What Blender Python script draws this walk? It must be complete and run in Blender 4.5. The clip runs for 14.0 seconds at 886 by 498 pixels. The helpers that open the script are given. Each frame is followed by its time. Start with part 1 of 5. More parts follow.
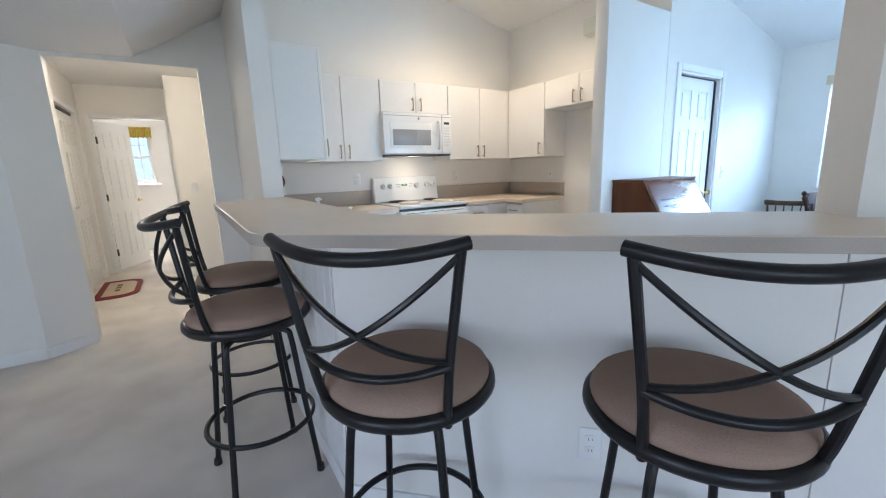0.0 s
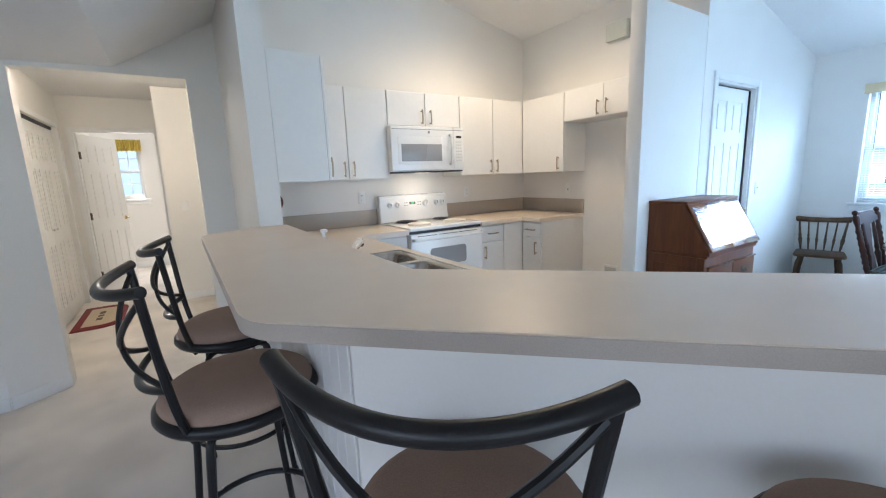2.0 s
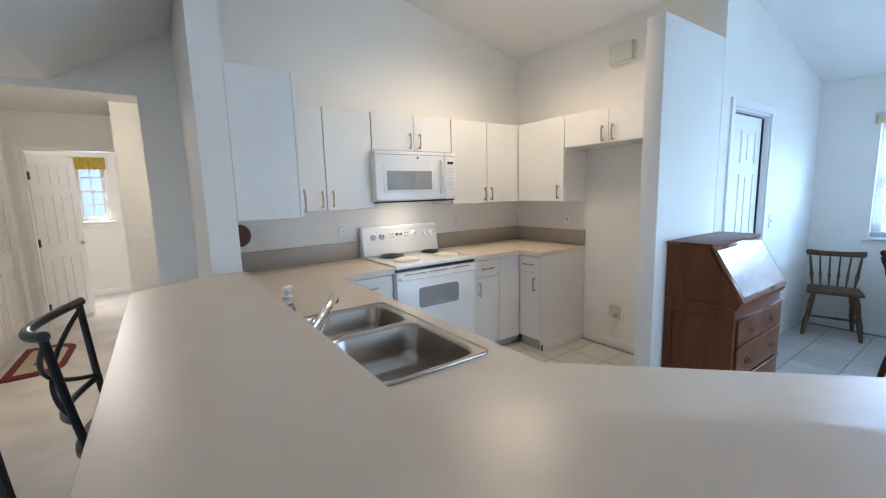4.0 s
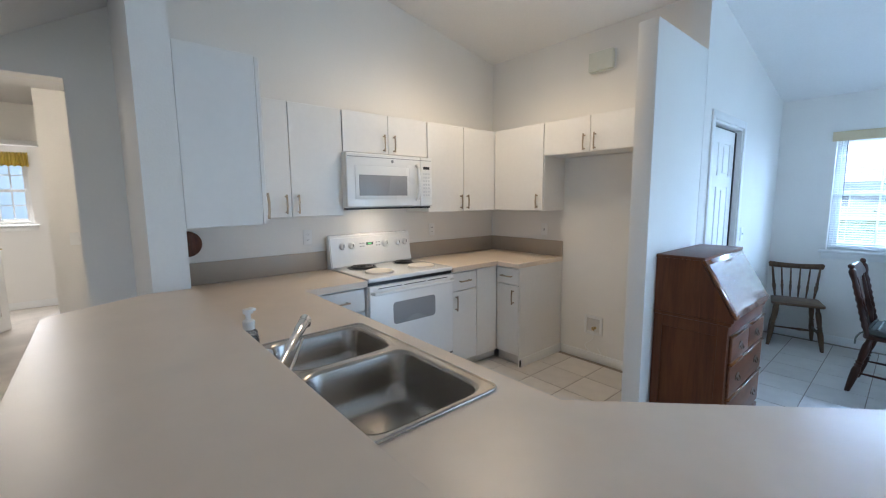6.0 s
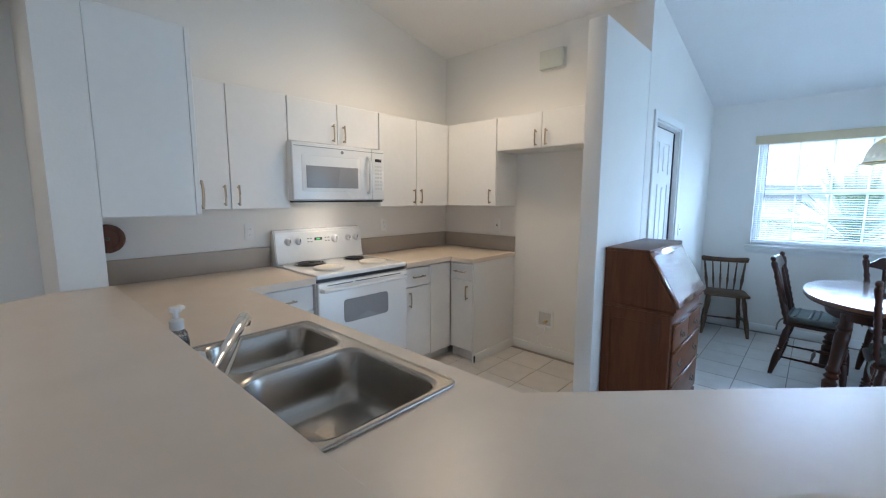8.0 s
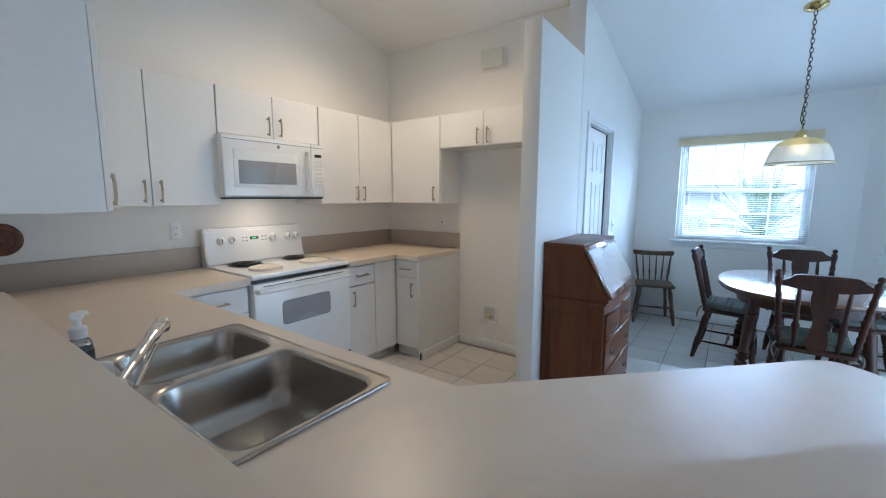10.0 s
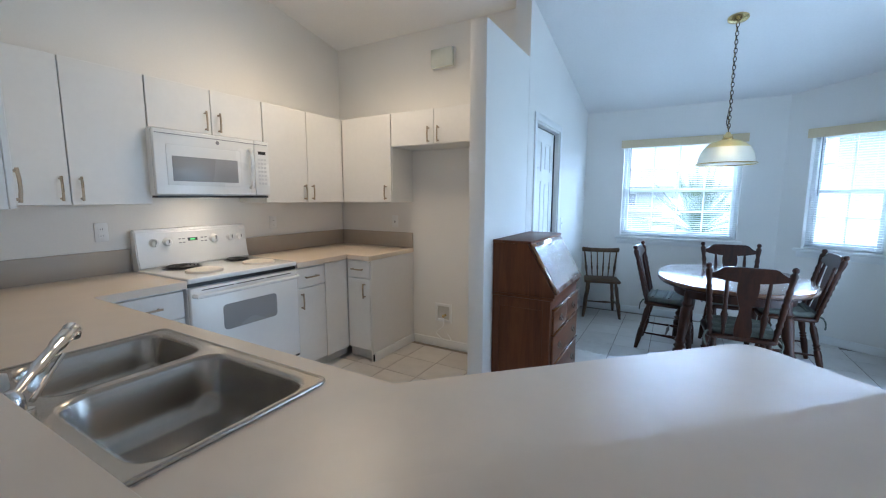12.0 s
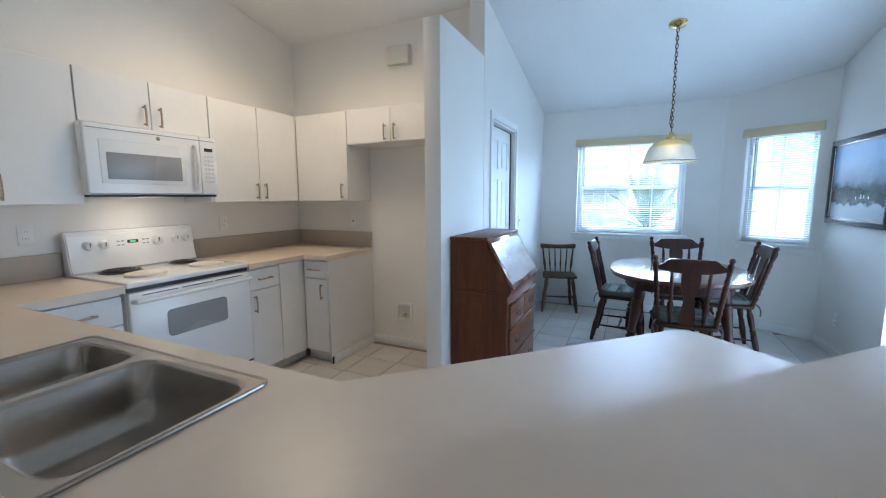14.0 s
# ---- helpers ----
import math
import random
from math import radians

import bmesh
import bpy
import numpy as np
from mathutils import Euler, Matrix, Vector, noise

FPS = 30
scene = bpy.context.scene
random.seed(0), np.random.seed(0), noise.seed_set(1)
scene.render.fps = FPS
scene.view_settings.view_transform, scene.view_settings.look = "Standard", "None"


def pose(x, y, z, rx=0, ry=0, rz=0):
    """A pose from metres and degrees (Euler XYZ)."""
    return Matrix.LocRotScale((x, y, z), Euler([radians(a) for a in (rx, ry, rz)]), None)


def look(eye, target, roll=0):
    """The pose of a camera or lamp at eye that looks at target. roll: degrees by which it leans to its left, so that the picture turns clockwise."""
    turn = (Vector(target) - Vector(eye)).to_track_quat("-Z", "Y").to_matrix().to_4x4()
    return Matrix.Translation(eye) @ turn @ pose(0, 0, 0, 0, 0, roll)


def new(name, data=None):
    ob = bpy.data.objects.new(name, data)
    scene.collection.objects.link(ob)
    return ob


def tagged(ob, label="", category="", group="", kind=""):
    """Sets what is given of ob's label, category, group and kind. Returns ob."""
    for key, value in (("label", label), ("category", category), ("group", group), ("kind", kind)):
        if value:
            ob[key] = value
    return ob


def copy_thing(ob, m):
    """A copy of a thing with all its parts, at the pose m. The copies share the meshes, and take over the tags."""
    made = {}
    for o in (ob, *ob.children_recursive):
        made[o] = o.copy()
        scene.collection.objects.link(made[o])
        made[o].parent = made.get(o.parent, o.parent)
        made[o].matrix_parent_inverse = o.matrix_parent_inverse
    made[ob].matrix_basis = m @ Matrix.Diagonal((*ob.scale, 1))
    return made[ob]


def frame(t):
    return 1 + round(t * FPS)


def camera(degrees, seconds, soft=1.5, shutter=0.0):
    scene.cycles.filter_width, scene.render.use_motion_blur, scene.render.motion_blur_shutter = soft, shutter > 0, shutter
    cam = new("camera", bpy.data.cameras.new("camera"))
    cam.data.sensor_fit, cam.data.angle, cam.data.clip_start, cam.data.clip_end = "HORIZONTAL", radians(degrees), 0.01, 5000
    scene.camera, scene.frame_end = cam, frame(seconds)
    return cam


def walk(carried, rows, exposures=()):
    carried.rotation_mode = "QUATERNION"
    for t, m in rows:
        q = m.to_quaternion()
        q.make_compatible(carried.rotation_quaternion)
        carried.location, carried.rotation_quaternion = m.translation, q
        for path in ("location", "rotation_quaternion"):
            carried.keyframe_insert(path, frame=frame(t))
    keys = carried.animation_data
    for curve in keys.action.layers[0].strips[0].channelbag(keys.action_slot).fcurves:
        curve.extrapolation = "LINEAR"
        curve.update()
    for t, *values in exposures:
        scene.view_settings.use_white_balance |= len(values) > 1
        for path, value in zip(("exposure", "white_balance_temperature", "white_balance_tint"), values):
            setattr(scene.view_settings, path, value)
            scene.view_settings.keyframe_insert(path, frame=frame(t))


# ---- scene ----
cam = camera(95.3, 14.0, soft=1.15)
PATH = [
    (0, (0.24, 0.436, 1.252), (1.283, 2.097, 0.862), -1.9),
    (0.5, (0.234, 0.536, 1.283), (1.284, 2.193, 0.894), -2.1),
    (1, (0.242, 0.63, 1.305), (1.295, 2.286, 0.921), -2.2),
    (1.5, (0.264, 0.719, 1.332), (1.322, 2.374, 0.956), -2.2),
    (2, (0.309, 0.818, 1.346), (1.372, 2.475, 0.991), -2.2),
    (2.5, (0.368, 0.931, 1.373), (1.439, 2.589, 1.051), -2.2),
    (3, (0.431, 1.023, 1.415), (1.516, 2.675, 1.112), -2.1),
    (5.5, (0.534, 1.36, 1.472), (1.771, 2.912, 1.228), -0.8),
    (6, (0.541, 1.419, 1.456), (1.827, 2.931, 1.21), -0.5),
    (6.5, (0.554, 1.441, 1.441), (1.88, 2.918, 1.196), -0.3),
    (7, (0.565, 1.458, 1.427), (1.933, 2.896, 1.182), -0.2),
    (7.5, (0.567, 1.474, 1.424), (1.98, 2.867, 1.173), -0.0),
    (8, (0.578, 1.473, 1.42), (2.034, 2.821, 1.167), 0.1),
    (10.5, (0.636, 1.431, 1.399), (2.276, 2.546, 1.143), 0.2),
    (11, (0.657, 1.413, 1.389), (2.322, 2.492, 1.139), 0.2),
    (11.5, (0.654, 1.407, 1.389), (2.348, 2.441, 1.138), 0.1),
    (12, (0.659, 1.399, 1.39), (2.378, 2.39, 1.136), 0.1),
    (12.5, (0.663, 1.397, 1.382), (2.406, 2.345, 1.132), -0.1),
    (13, (0.67, 1.382, 1.387), (2.433, 2.293, 1.131), -0.0),
    (13.5, (0.684, 1.366, 1.38), (2.463, 2.242, 1.124), -0.2),
    (14, (0.686, 1.359, 1.373), (2.485, 2.196, 1.119), -0.3),
]
walk(cam, [(t, look(eye, target, roll)) for t, eye, target, roll in PATH], exposures=[(0, 2.07, 5750, 13.5), (3, 2.03, 5740, 14), (5.5, 1.66, 5700, 14), (14, 1.57, 5720, 14)])

# ---- world, sun, large lights ----
world = bpy.data.worlds.new("world")
scene.world = world
world.use_nodes = True
wn = world.node_tree.nodes
sky = wn.new("ShaderNodeTexSky")
sky.sky_type = "NISHITA"
sky.sun_disc = False
sky.sun_elevation = radians(61)
sky.sun_rotation = radians(325)
wn["Background"].inputs["Strength"].default_value = 0.13
world.node_tree.links.new(sky.outputs[0], wn["Background"].inputs["Color"])


def sun_lamp():
    d = bpy.data.lights.new("sun", "SUN")
    d.energy, d.angle, d.color = 2.4, radians(0.6), (1, 0.95, 0.87)
    ob = new("sun", d)
    ob.matrix_world = look((-14, 20, 44), (0, 0, 0))
    return ob


def area_lamp(name, eye, target, w, h, watts, color):
    d = bpy.data.lights.new(name, "AREA")
    d.shape, d.size, d.size_y, d.energy, d.color = "RECTANGLE", w, h, watts, color
    ob = new(name, d)
    ob.matrix_world = look(eye, target)
    return ob


sun_lamp()
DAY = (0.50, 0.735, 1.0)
area_lamp("sky_light_patio_door", (-0.6, -3.12, 1.05), (-0.6, 5, 1.05), 2.9, 1.9, 5.5, (0.86, 0.87, 1.0))
area_lamp("sky_light_living_window", (-3.15, -0.6, 1.37), (5, -0.2, 1.3), 2.4, 1.3, 6.0, (0.86, 0.87, 1.0))
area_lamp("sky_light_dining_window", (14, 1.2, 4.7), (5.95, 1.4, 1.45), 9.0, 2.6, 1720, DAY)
area_lamp("sky_light_bay_window", (12, -5.5, 4.7), (5.7, 0.0, 1.45), 6.0, 2.6, 910, DAY)
# added fill for the dining room, set in an invented, unseen opening
area_lamp("sky_light_dining_glass_door", (3.65, -0.34, 1.12), (3.9, 3, 1.15), 1.5, 1.9, 8, DAY)
area_lamp("sky_light_bath_window", (-0.32, 9.25, 1.62), (-0.30, 6, 1.2), 0.34, 0.85, 9, (1, 0.93, 0.82))

# ---- materials ----


def mat(name, color, rough=0.5, metal=0.0, scale=30.0, vary=0.06, bump=0.0, bump_scale=None, big=1.5, stain=0.05,
        spec=0.5, coat=0.0, per_object=0.0, stretch=(1, 1, 1), rough_vary=0.08):
    """A surface with fine grain, broad uneven wear, and relief."""
    m = bpy.data.materials.new(name)
    m.use_nodes = True
    nt = m.node_tree
    b = nt.nodes["Principled BSDF"]
    b.inputs["Metallic"].default_value = metal
    b.inputs["Specular IOR Level"].default_value = spec
    b.inputs["Coat Weight"].default_value = coat
    b.inputs["Coat Roughness"].default_value = 0.12
    tc = nt.nodes.new("ShaderNodeTexCoord")
    mp = nt.nodes.new("ShaderNodeMapping")
    mp.inputs["Scale"].default_value = stretch
    nt.links.new(tc.outputs["Object"], mp.inputs["Vector"])

    def noise_node(sc, detail):
        n = nt.nodes.new("ShaderNodeTexNoise")
        n.inputs["Scale"].default_value = sc
        n.inputs["Detail"].default_value = detail
        nt.links.new(mp.outputs[0], n.inputs["Vector"])
        return n
    fine, broad = noise_node(scale, 4), noise_node(big, 3)

    def ranged(src, lo, hi):
        r = nt.nodes.new("ShaderNodeMapRange")
        r.interpolation_type = "SMOOTHSTEP"
        r.inputs["From Min"].default_value, r.inputs["From Max"].default_value = 0.22, 0.78
        r.inputs["To Min"].default_value, r.inputs["To Max"].default_value = lo, hi
        nt.links.new(src, r.inputs["Value"])
        return r.outputs[0]

    def times(a, c):
        n = nt.nodes.new("ShaderNodeMath")
        n.operation = "MULTIPLY"
        nt.links.new(a, n.inputs[0])
        nt.links.new(c, n.inputs[1])
        return n.outputs[0]
    v = times(ranged(fine.outputs["Fac"], 1 - vary, 1 + vary), ranged(broad.outputs["Fac"], 1 - stain, 1 + stain))
    if per_object:
        info = nt.nodes.new("ShaderNodeObjectInfo")
        r = nt.nodes.new("ShaderNodeMapRange")
        r.inputs["To Min"].default_value, r.inputs["To Max"].default_value = 1 - per_object, 1 + per_object
        nt.links.new(info.outputs["Random"], r.inputs["Value"])
        v = times(v, r.outputs[0])
    hsv = nt.nodes.new("ShaderNodeHueSaturation")
    hsv.inputs["Color"].default_value = (*color, 1)
    nt.links.new(v, hsv.inputs["Value"])
    nt.links.new(hsv.outputs[0], b.inputs["Base Color"])
    nt.links.new(ranged(broad.outputs["Fac"], max(0.02, rough - rough_vary), min(1, rough + rough_vary)), b.inputs["Roughness"])
    if bump:
        bn = noise_node(bump_scale or scale, 3)
        bp = nt.nodes.new("ShaderNodeBump")
        bp.inputs["Strength"].default_value = bump
        bp.inputs["Distance"].default_value = 0.004
        nt.links.new(bn.outputs["Fac"], bp.inputs["Height"])
        nt.links.new(bp.outputs[0], b.inputs["Normal"])
    return m


def wood(name, dark, light, rough=0.3, ring=9.0, coat=0.25, along="Z"):
    """Stained timber: stretched grain bands between two tones, fine pores."""
    m = bpy.data.materials.new(name)
    m.use_nodes = True
    nt = m.node_tree
    b = nt.nodes["Principled BSDF"]
    b.inputs["Specular IOR Level"].default_value = 0.3
    b.inputs["Coat Weight"].default_value = coat
    b.inputs["Coat Roughness"].default_value = 0.08
    b.inputs["Roughness"].default_value = rough
    tc = nt.nodes.new("ShaderNodeTexCoord")
    mp = nt.nodes.new("ShaderNodeMapping")
    mp.inputs["Scale"].default_value = {"Z": (1, 1, 0.09), "X": (0.09, 1, 1), "Y": (1, 0.09, 1)}[along]
    nt.links.new(tc.outputs["Object"], mp.inputs["Vector"])
    a = nt.nodes.new("ShaderNodeTexNoise")
    a.inputs["Scale"].default_value, a.inputs["Detail"].default_value, a.inputs["Distortion"].default_value = ring * 2.2, 6, 1.2
    p = nt.nodes.new("ShaderNodeTexNoise")
    p.inputs["Scale"].default_value, p.inputs["Detail"].default_value = 130, 2
    for n in (a, p):
        nt.links.new(mp.outputs[0], n.inputs["Vector"])
    mix = nt.nodes.new("ShaderNodeMath")
    mix.operation = "MULTIPLY_ADD"
    mix.inputs[1].default_value = 0.35
    nt.links.new(p.outputs["Fac"], mix.inputs[0])
    nt.links.new(a.outputs["Fac"], mix.inputs[2])
    ramp = nt.nodes.new("ShaderNodeValToRGB")
    ramp.color_ramp.elements[0].position, ramp.color_ramp.elements[1].position = 0.45, 0.88
    ramp.color_ramp.elements[0].color, ramp.color_ramp.elements[1].color = (*dark, 1), (*light, 1)
    nt.links.new(mix.outputs[0], ramp.inputs[0])
    nt.links.new(ramp.outputs[0], b.inputs["Base Color"])
    bp = nt.nodes.new("ShaderNodeBump")
    bp.inputs["Strength"].default_value, bp.inputs["Distance"].default_value = 0.12, 0.002
    nt.links.new(mix.outputs[0], bp.inputs["Height"])
    nt.links.new(bp.outputs[0], b.inputs["Normal"])
    return m


def glow(name, color, strength):
    m = bpy.data.materials.new(name)
    m.use_nodes = True
    b = m.node_tree.nodes["Principled BSDF"]
    b.inputs["Base Color"].default_value = (*color, 1)
    b.inputs["Emission Color"].default_value = (*color, 1)
    b.inputs["Emission Strength"].default_value = strength
    return m


def glass(name, color=(1, 1, 1), rough=0.0, weight=1.0):
    m = bpy.data.materials.new(name)
    m.use_nodes = True
    b = m.node_tree.nodes["Principled BSDF"]
    b.inputs["Base Color"].default_value = (*color, 1)
    b.inputs["Transmission Weight"].default_value = weight
    b.inputs["Roughness"].default_value = rough
    b.inputs["IOR"].default_value = 1.45
    return m


M_WALL = mat("wall_paint", (0.79, 0.77, 0.725), 0.75, scale=90, vary=0.01, bump=0.10, bump_scale=120, stain=0.02)
M_CEIL = mat("ceiling_paint", (0.80, 0.79, 0.77), 0.85, scale=60, vary=0.015, bump=0.35, bump_scale=70, stain=0.02)
M_TRIM = mat("trim_paint", (0.80, 0.80, 0.78), 0.42, vary=0.01, stain=0.02)
M_DOOR = mat("door_paint", (0.80, 0.79, 0.75), 0.45, vary=0.012, stain=0.02, bump=0.04, bump_scale=160)
M_CAB = mat("cabinet_laminate", (0.80, 0.785, 0.75), 0.38, vary=0.012, stain=0.025, bump=0.05, bump_scale=220)
M_CARPET = mat("carpet_pile", (0.70, 0.65, 0.59), 0.97, scale=260, vary=0.16, bump=0.9, bump_scale=330, big=2.6, stain=0.12, spec=0.1)
M_TILE = mat("floor_tile", (0.55, 0.52, 0.48), 0.34, scale=9, vary=0.05, bump=0.05, bump_scale=40, per_object=0.05, stain=0.04)
M_GROUT = mat("tile_grout", (0.25, 0.22, 0.19), 0.95, scale=120, vary=0.12, bump=0.3)
M_BAR = mat("counter_laminate", (0.71, 0.605, 0.490), 0.345, scale=11, vary=0.02, big=4, stain=0.03, rough_vary=0.0)
M_SPLASH = mat("splash_laminate", (0.42, 0.36, 0.29), 0.42, scale=420, vary=0.06, big=3, stain=0.03)
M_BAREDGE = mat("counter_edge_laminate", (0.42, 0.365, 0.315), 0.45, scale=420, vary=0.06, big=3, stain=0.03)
M_STEEL = mat("brushed_steel", (0.44, 0.405, 0.365), 0.25, 1.0, scale=60, vary=0.05, bump=0.015, bump_scale=240, stretch=(1, 12, 1), stain=0.04, rough_vary=0.02)
M_CHROME = mat("chrome", (0.80, 0.80, 0.80), 0.08, 1.0, vary=0.01, rough_vary=0.03)
M_HANDLE = mat("handle_metal", (0.45, 0.37, 0.28), 0.30, 1.0, scale=200, vary=0.08)
M_BRASS = mat("polished_brass", (0.72, 0.55, 0.26), 0.20, 1.0, scale=60, vary=0.06)
M_BRONZE = mat("dark_brass_pull", (0.10, 0.08, 0.06), 0.35, 1.0, scale=120, vary=0.1)
M_ENAMEL = mat("white_enamel", (0.82, 0.82, 0.80), 0.22, vary=0.008, stain=0.012, coat=0.3)
M_PLASTIC = mat("white_plastic", (0.80, 0.80, 0.78), 0.38, vary=0.01)
M_GREYGLASS = mat("oven_window", (0.30, 0.30, 0.305), 0.25, scale=500, vary=0.10)
M_BLACK = mat("black_plastic", (0.015, 0.015, 0.016), 0.4, vary=0.1)
M_COIL = mat("burner_coil", (0.02, 0.02, 0.022), 0.5, 0.3, scale=90, vary=0.2)
M_CREAM = mat("burner_cover_cream", (0.76, 0.70, 0.60), 0.4, vary=0.02)
M_IRON = mat("black_tube_steel", (0.010, 0.010, 0.011), 0.36, 0.0, spec=0.35, scale=160, vary=0.15, bump=0.08, bump_scale=400)
M_SUEDE = mat("brown_microsuede", (0.31, 0.215, 0.165), 0.92, scale=300, vary=0.10, bump=0.25, bump_scale=380, big=7, stain=0.09, spec=0.15)
M_DESK = wood("desk_maple", (0.080, 0.022, 0.006), (0.140, 0.042, 0.011), 0.42, coat=0.05)
M_DESKX = wood("desk_maple_front", (0.092, 0.031, 0.009), (0.165, 0.059, 0.017), 0.20, along="X", coat=0.6)
M_DESKD = wood("desk_maple_drawer", (0.085, 0.026, 0.008), (0.150, 0.050, 0.014), 0.40, along="X", coat=0.10)
M_DINE = wood("dining_walnut", (0.024, 0.006, 0.002), (0.054, 0.014, 0.004), 0.38, coat=0.03)
M_DINETOP = wood("table_top_walnut", (0.11, 0.050, 0.028), (0.19, 0.095, 0.055), 0.22, along="X", coat=0.5)
M_OLDWOOD = wood("worn_oak", (0.065, 0.033, 0.015), (0.14, 0.078, 0.038), 0.45, coat=0.1)
M_CUSHION = mat("green_cushion", (0.115, 0.125, 0.105), 0.95, scale=180, vary=0.2, bump=0.3, bump_scale=250, big=14, stain=0.25)
M_GREYPAINT = mat("toe_kick_vinyl", (0.62, 0.60, 0.56), 0.6, vary=0.05)
M_BLIND = mat("blind_vinyl", (0.82, 0.82, 0.80), 0.5, vary=0.01)
M_BLIND.node_tree.nodes["Principled BSDF"].inputs["Transmission Weight"].default_value = 0.45
M_VALANCE = mat("cream_valance", (0.68, 0.56, 0.36), 0.7, scale=150, vary=0.03)
M_GLASS = glass("window_glass")
M_SHADE = glass("white_ribbed_shade_glass", (1.0, 0.96, 0.86), 0.65, 0.75)
M_SHADETOP = glass("amber_shade_glass", (1.0, 0.84, 0.42), 0.45, 0.6)
M_RUG = mat("burgundy_rug", (0.17, 0.018, 0.022), 0.95, scale=220, vary=0.2, bump=0.5, bump_scale=260)
M_RUGIN = mat("beige_rug_field", (0.55, 0.44, 0.30), 0.95, scale=220, vary=0.14, bump=0.5, bump_scale=260)
M_DARKINK = mat("dark_print", (0.035, 0.035, 0.04), 0.6)
M_GREYINK = mat("grey_print", (0.25, 0.25, 0.26), 0.6)
M_WOODDISC = wood("trivet_wood", (0.07, 0.018, 0.008), (0.15, 0.05, 0.02), 0.4)
M_LEAF = mat("palm_leaf", (0.13, 0.17, 0.08), 0.25, scale=30, vary=0.2)
M_BARK = mat("palm_bark", (0.12, 0.085, 0.05), 0.9, scale=40, vary=0.3, bump=0.6)
M_GRASS = mat("lawn", (0.11, 0.15, 0.05), 0.95, scale=18, vary=0.3, bump=0.5, big=0.4, stain=0.2)
M_STREET = mat("street_concrete", (0.28, 0.28, 0.275), 0.9, scale=60, vary=0.15, bump=0.3)
M_CONCRETE = mat("concrete", (0.42, 0.40, 0.37), 0.9, scale=30, vary=0.08, bump=0.2)
M_STUCCO = mat("stucco", (0.52, 0.51, 0.49), 0.9, scale=60, vary=0.05, bump=0.4)
M_ROOF = mat("roof_shingle", (0.34, 0.32, 0.30), 0.9, scale=25, vary=0.2, bump=0.4)
M_SOAP = glass("clear_soap_plastic", (0.85, 0.88, 0.90), 0.08, 0.85)
M_YELLOW = mat("yellow_valance_cloth", (0.82, 0.64, 0.16), 0.9, scale=90, vary=0.08)
M_KEY = mat("keypad_print", (0.62, 0.62, 0.62), 0.5)
M_LCD = glow("clock_lcd", (0.10, 0.50, 0.16), 0.35)
M_LAMP = glow("lamp_lens", (1.0, 0.86, 0.62), 1.0)
M_DOME = glow("dome_diffuser", (1.0, 0.90, 0.72), 2.5)

# ---- mesh helpers ----


def thing(name, x=0, y=0, z=0, rz=0, label="", category="", group="", kind=""):
    ob = new(name)
    ob.matrix_world = pose(x, y, z, 0, 0, rz)
    return tagged(ob, label, category, group, kind)


def finish(bm, name, material, smooth=None):
    bmesh.ops.recalc_face_normals(bm, faces=bm.faces)
    me = bpy.data.meshes.new(name)
    bm.to_mesh(me)
    bm.free()
    me.materials.append(material)
    if smooth is not None:
        me.polygons.foreach_set("use_smooth", [True] * len(me.polygons))
        me.set_sharp_from_angle(angle=radians(smooth))
    return me


def part(name, bm, material, parent=None, label="", smooth=35):
    ob = new(name, finish(bm, name, material, smooth))
    ob.parent = parent
    if label:
        tagged(ob, label)
    return ob


def box(x0, x1, y0, y1, z0, z1, bevel=0.0, seg=2, bm=None):
    """A block between two corners, its edges rounded by bevel; added to bm where one is given."""
    own = bmesh.new()
    vs = [own.verts.new((x, y, z)) for x in (x0, x1) for y in (y0, y1) for z in (z0, z1)]
    for f in ((0, 1, 3, 2), (4, 6, 7, 5), (0, 4, 5, 1), (2, 3, 7, 6), (0, 2, 6, 4), (1, 5, 7, 3)):
        own.faces.new([vs[i] for i in f])
    bmesh.ops.recalc_face_normals(own, faces=own.faces)
    if bevel:
        bmesh.ops.bevel(own, geom=list(own.edges), offset=bevel, segments=seg, affect="EDGES", profile=0.5)
    return own if bm is None else merge(bm, own)


def merge(bm, other, m=None):
    if m is not None:
        bmesh.ops.transform(other, matrix=m, verts=other.verts)
    me = bpy.data.meshes.new("tmp")
    other.to_mesh(me)
    other.free()
    bm.from_mesh(me)
    bpy.data.meshes.remove(me)
    return bm


def prism(points, z0, z1, bevel=0.0, seg=2):
    """A slab with the outline points, from z0 to z1."""
    bm = bmesh.new()
    lo = [bm.verts.new((x, y, z0)) for x, y in points]
    hi = [bm.verts.new((x, y, z1)) for x, y in points]
    n = len(points)
    bm.faces.new(lo[::-1])
    bm.faces.new(hi)
    for i in range(n):
        bm.faces.new((lo[i], lo[(i + 1) % n], hi[(i + 1) % n], hi[i]))
    bmesh.ops.recalc_face_normals(bm, faces=bm.faces)
    if bevel:
        es = [e for e in bm.edges if abs(e.verts[0].co.z - e.verts[1].co.z) < 1e-6]
        bmesh.ops.bevel(bm, geom=es, offset=bevel, segments=seg, affect="EDGES", profile=0.5)
    return bm


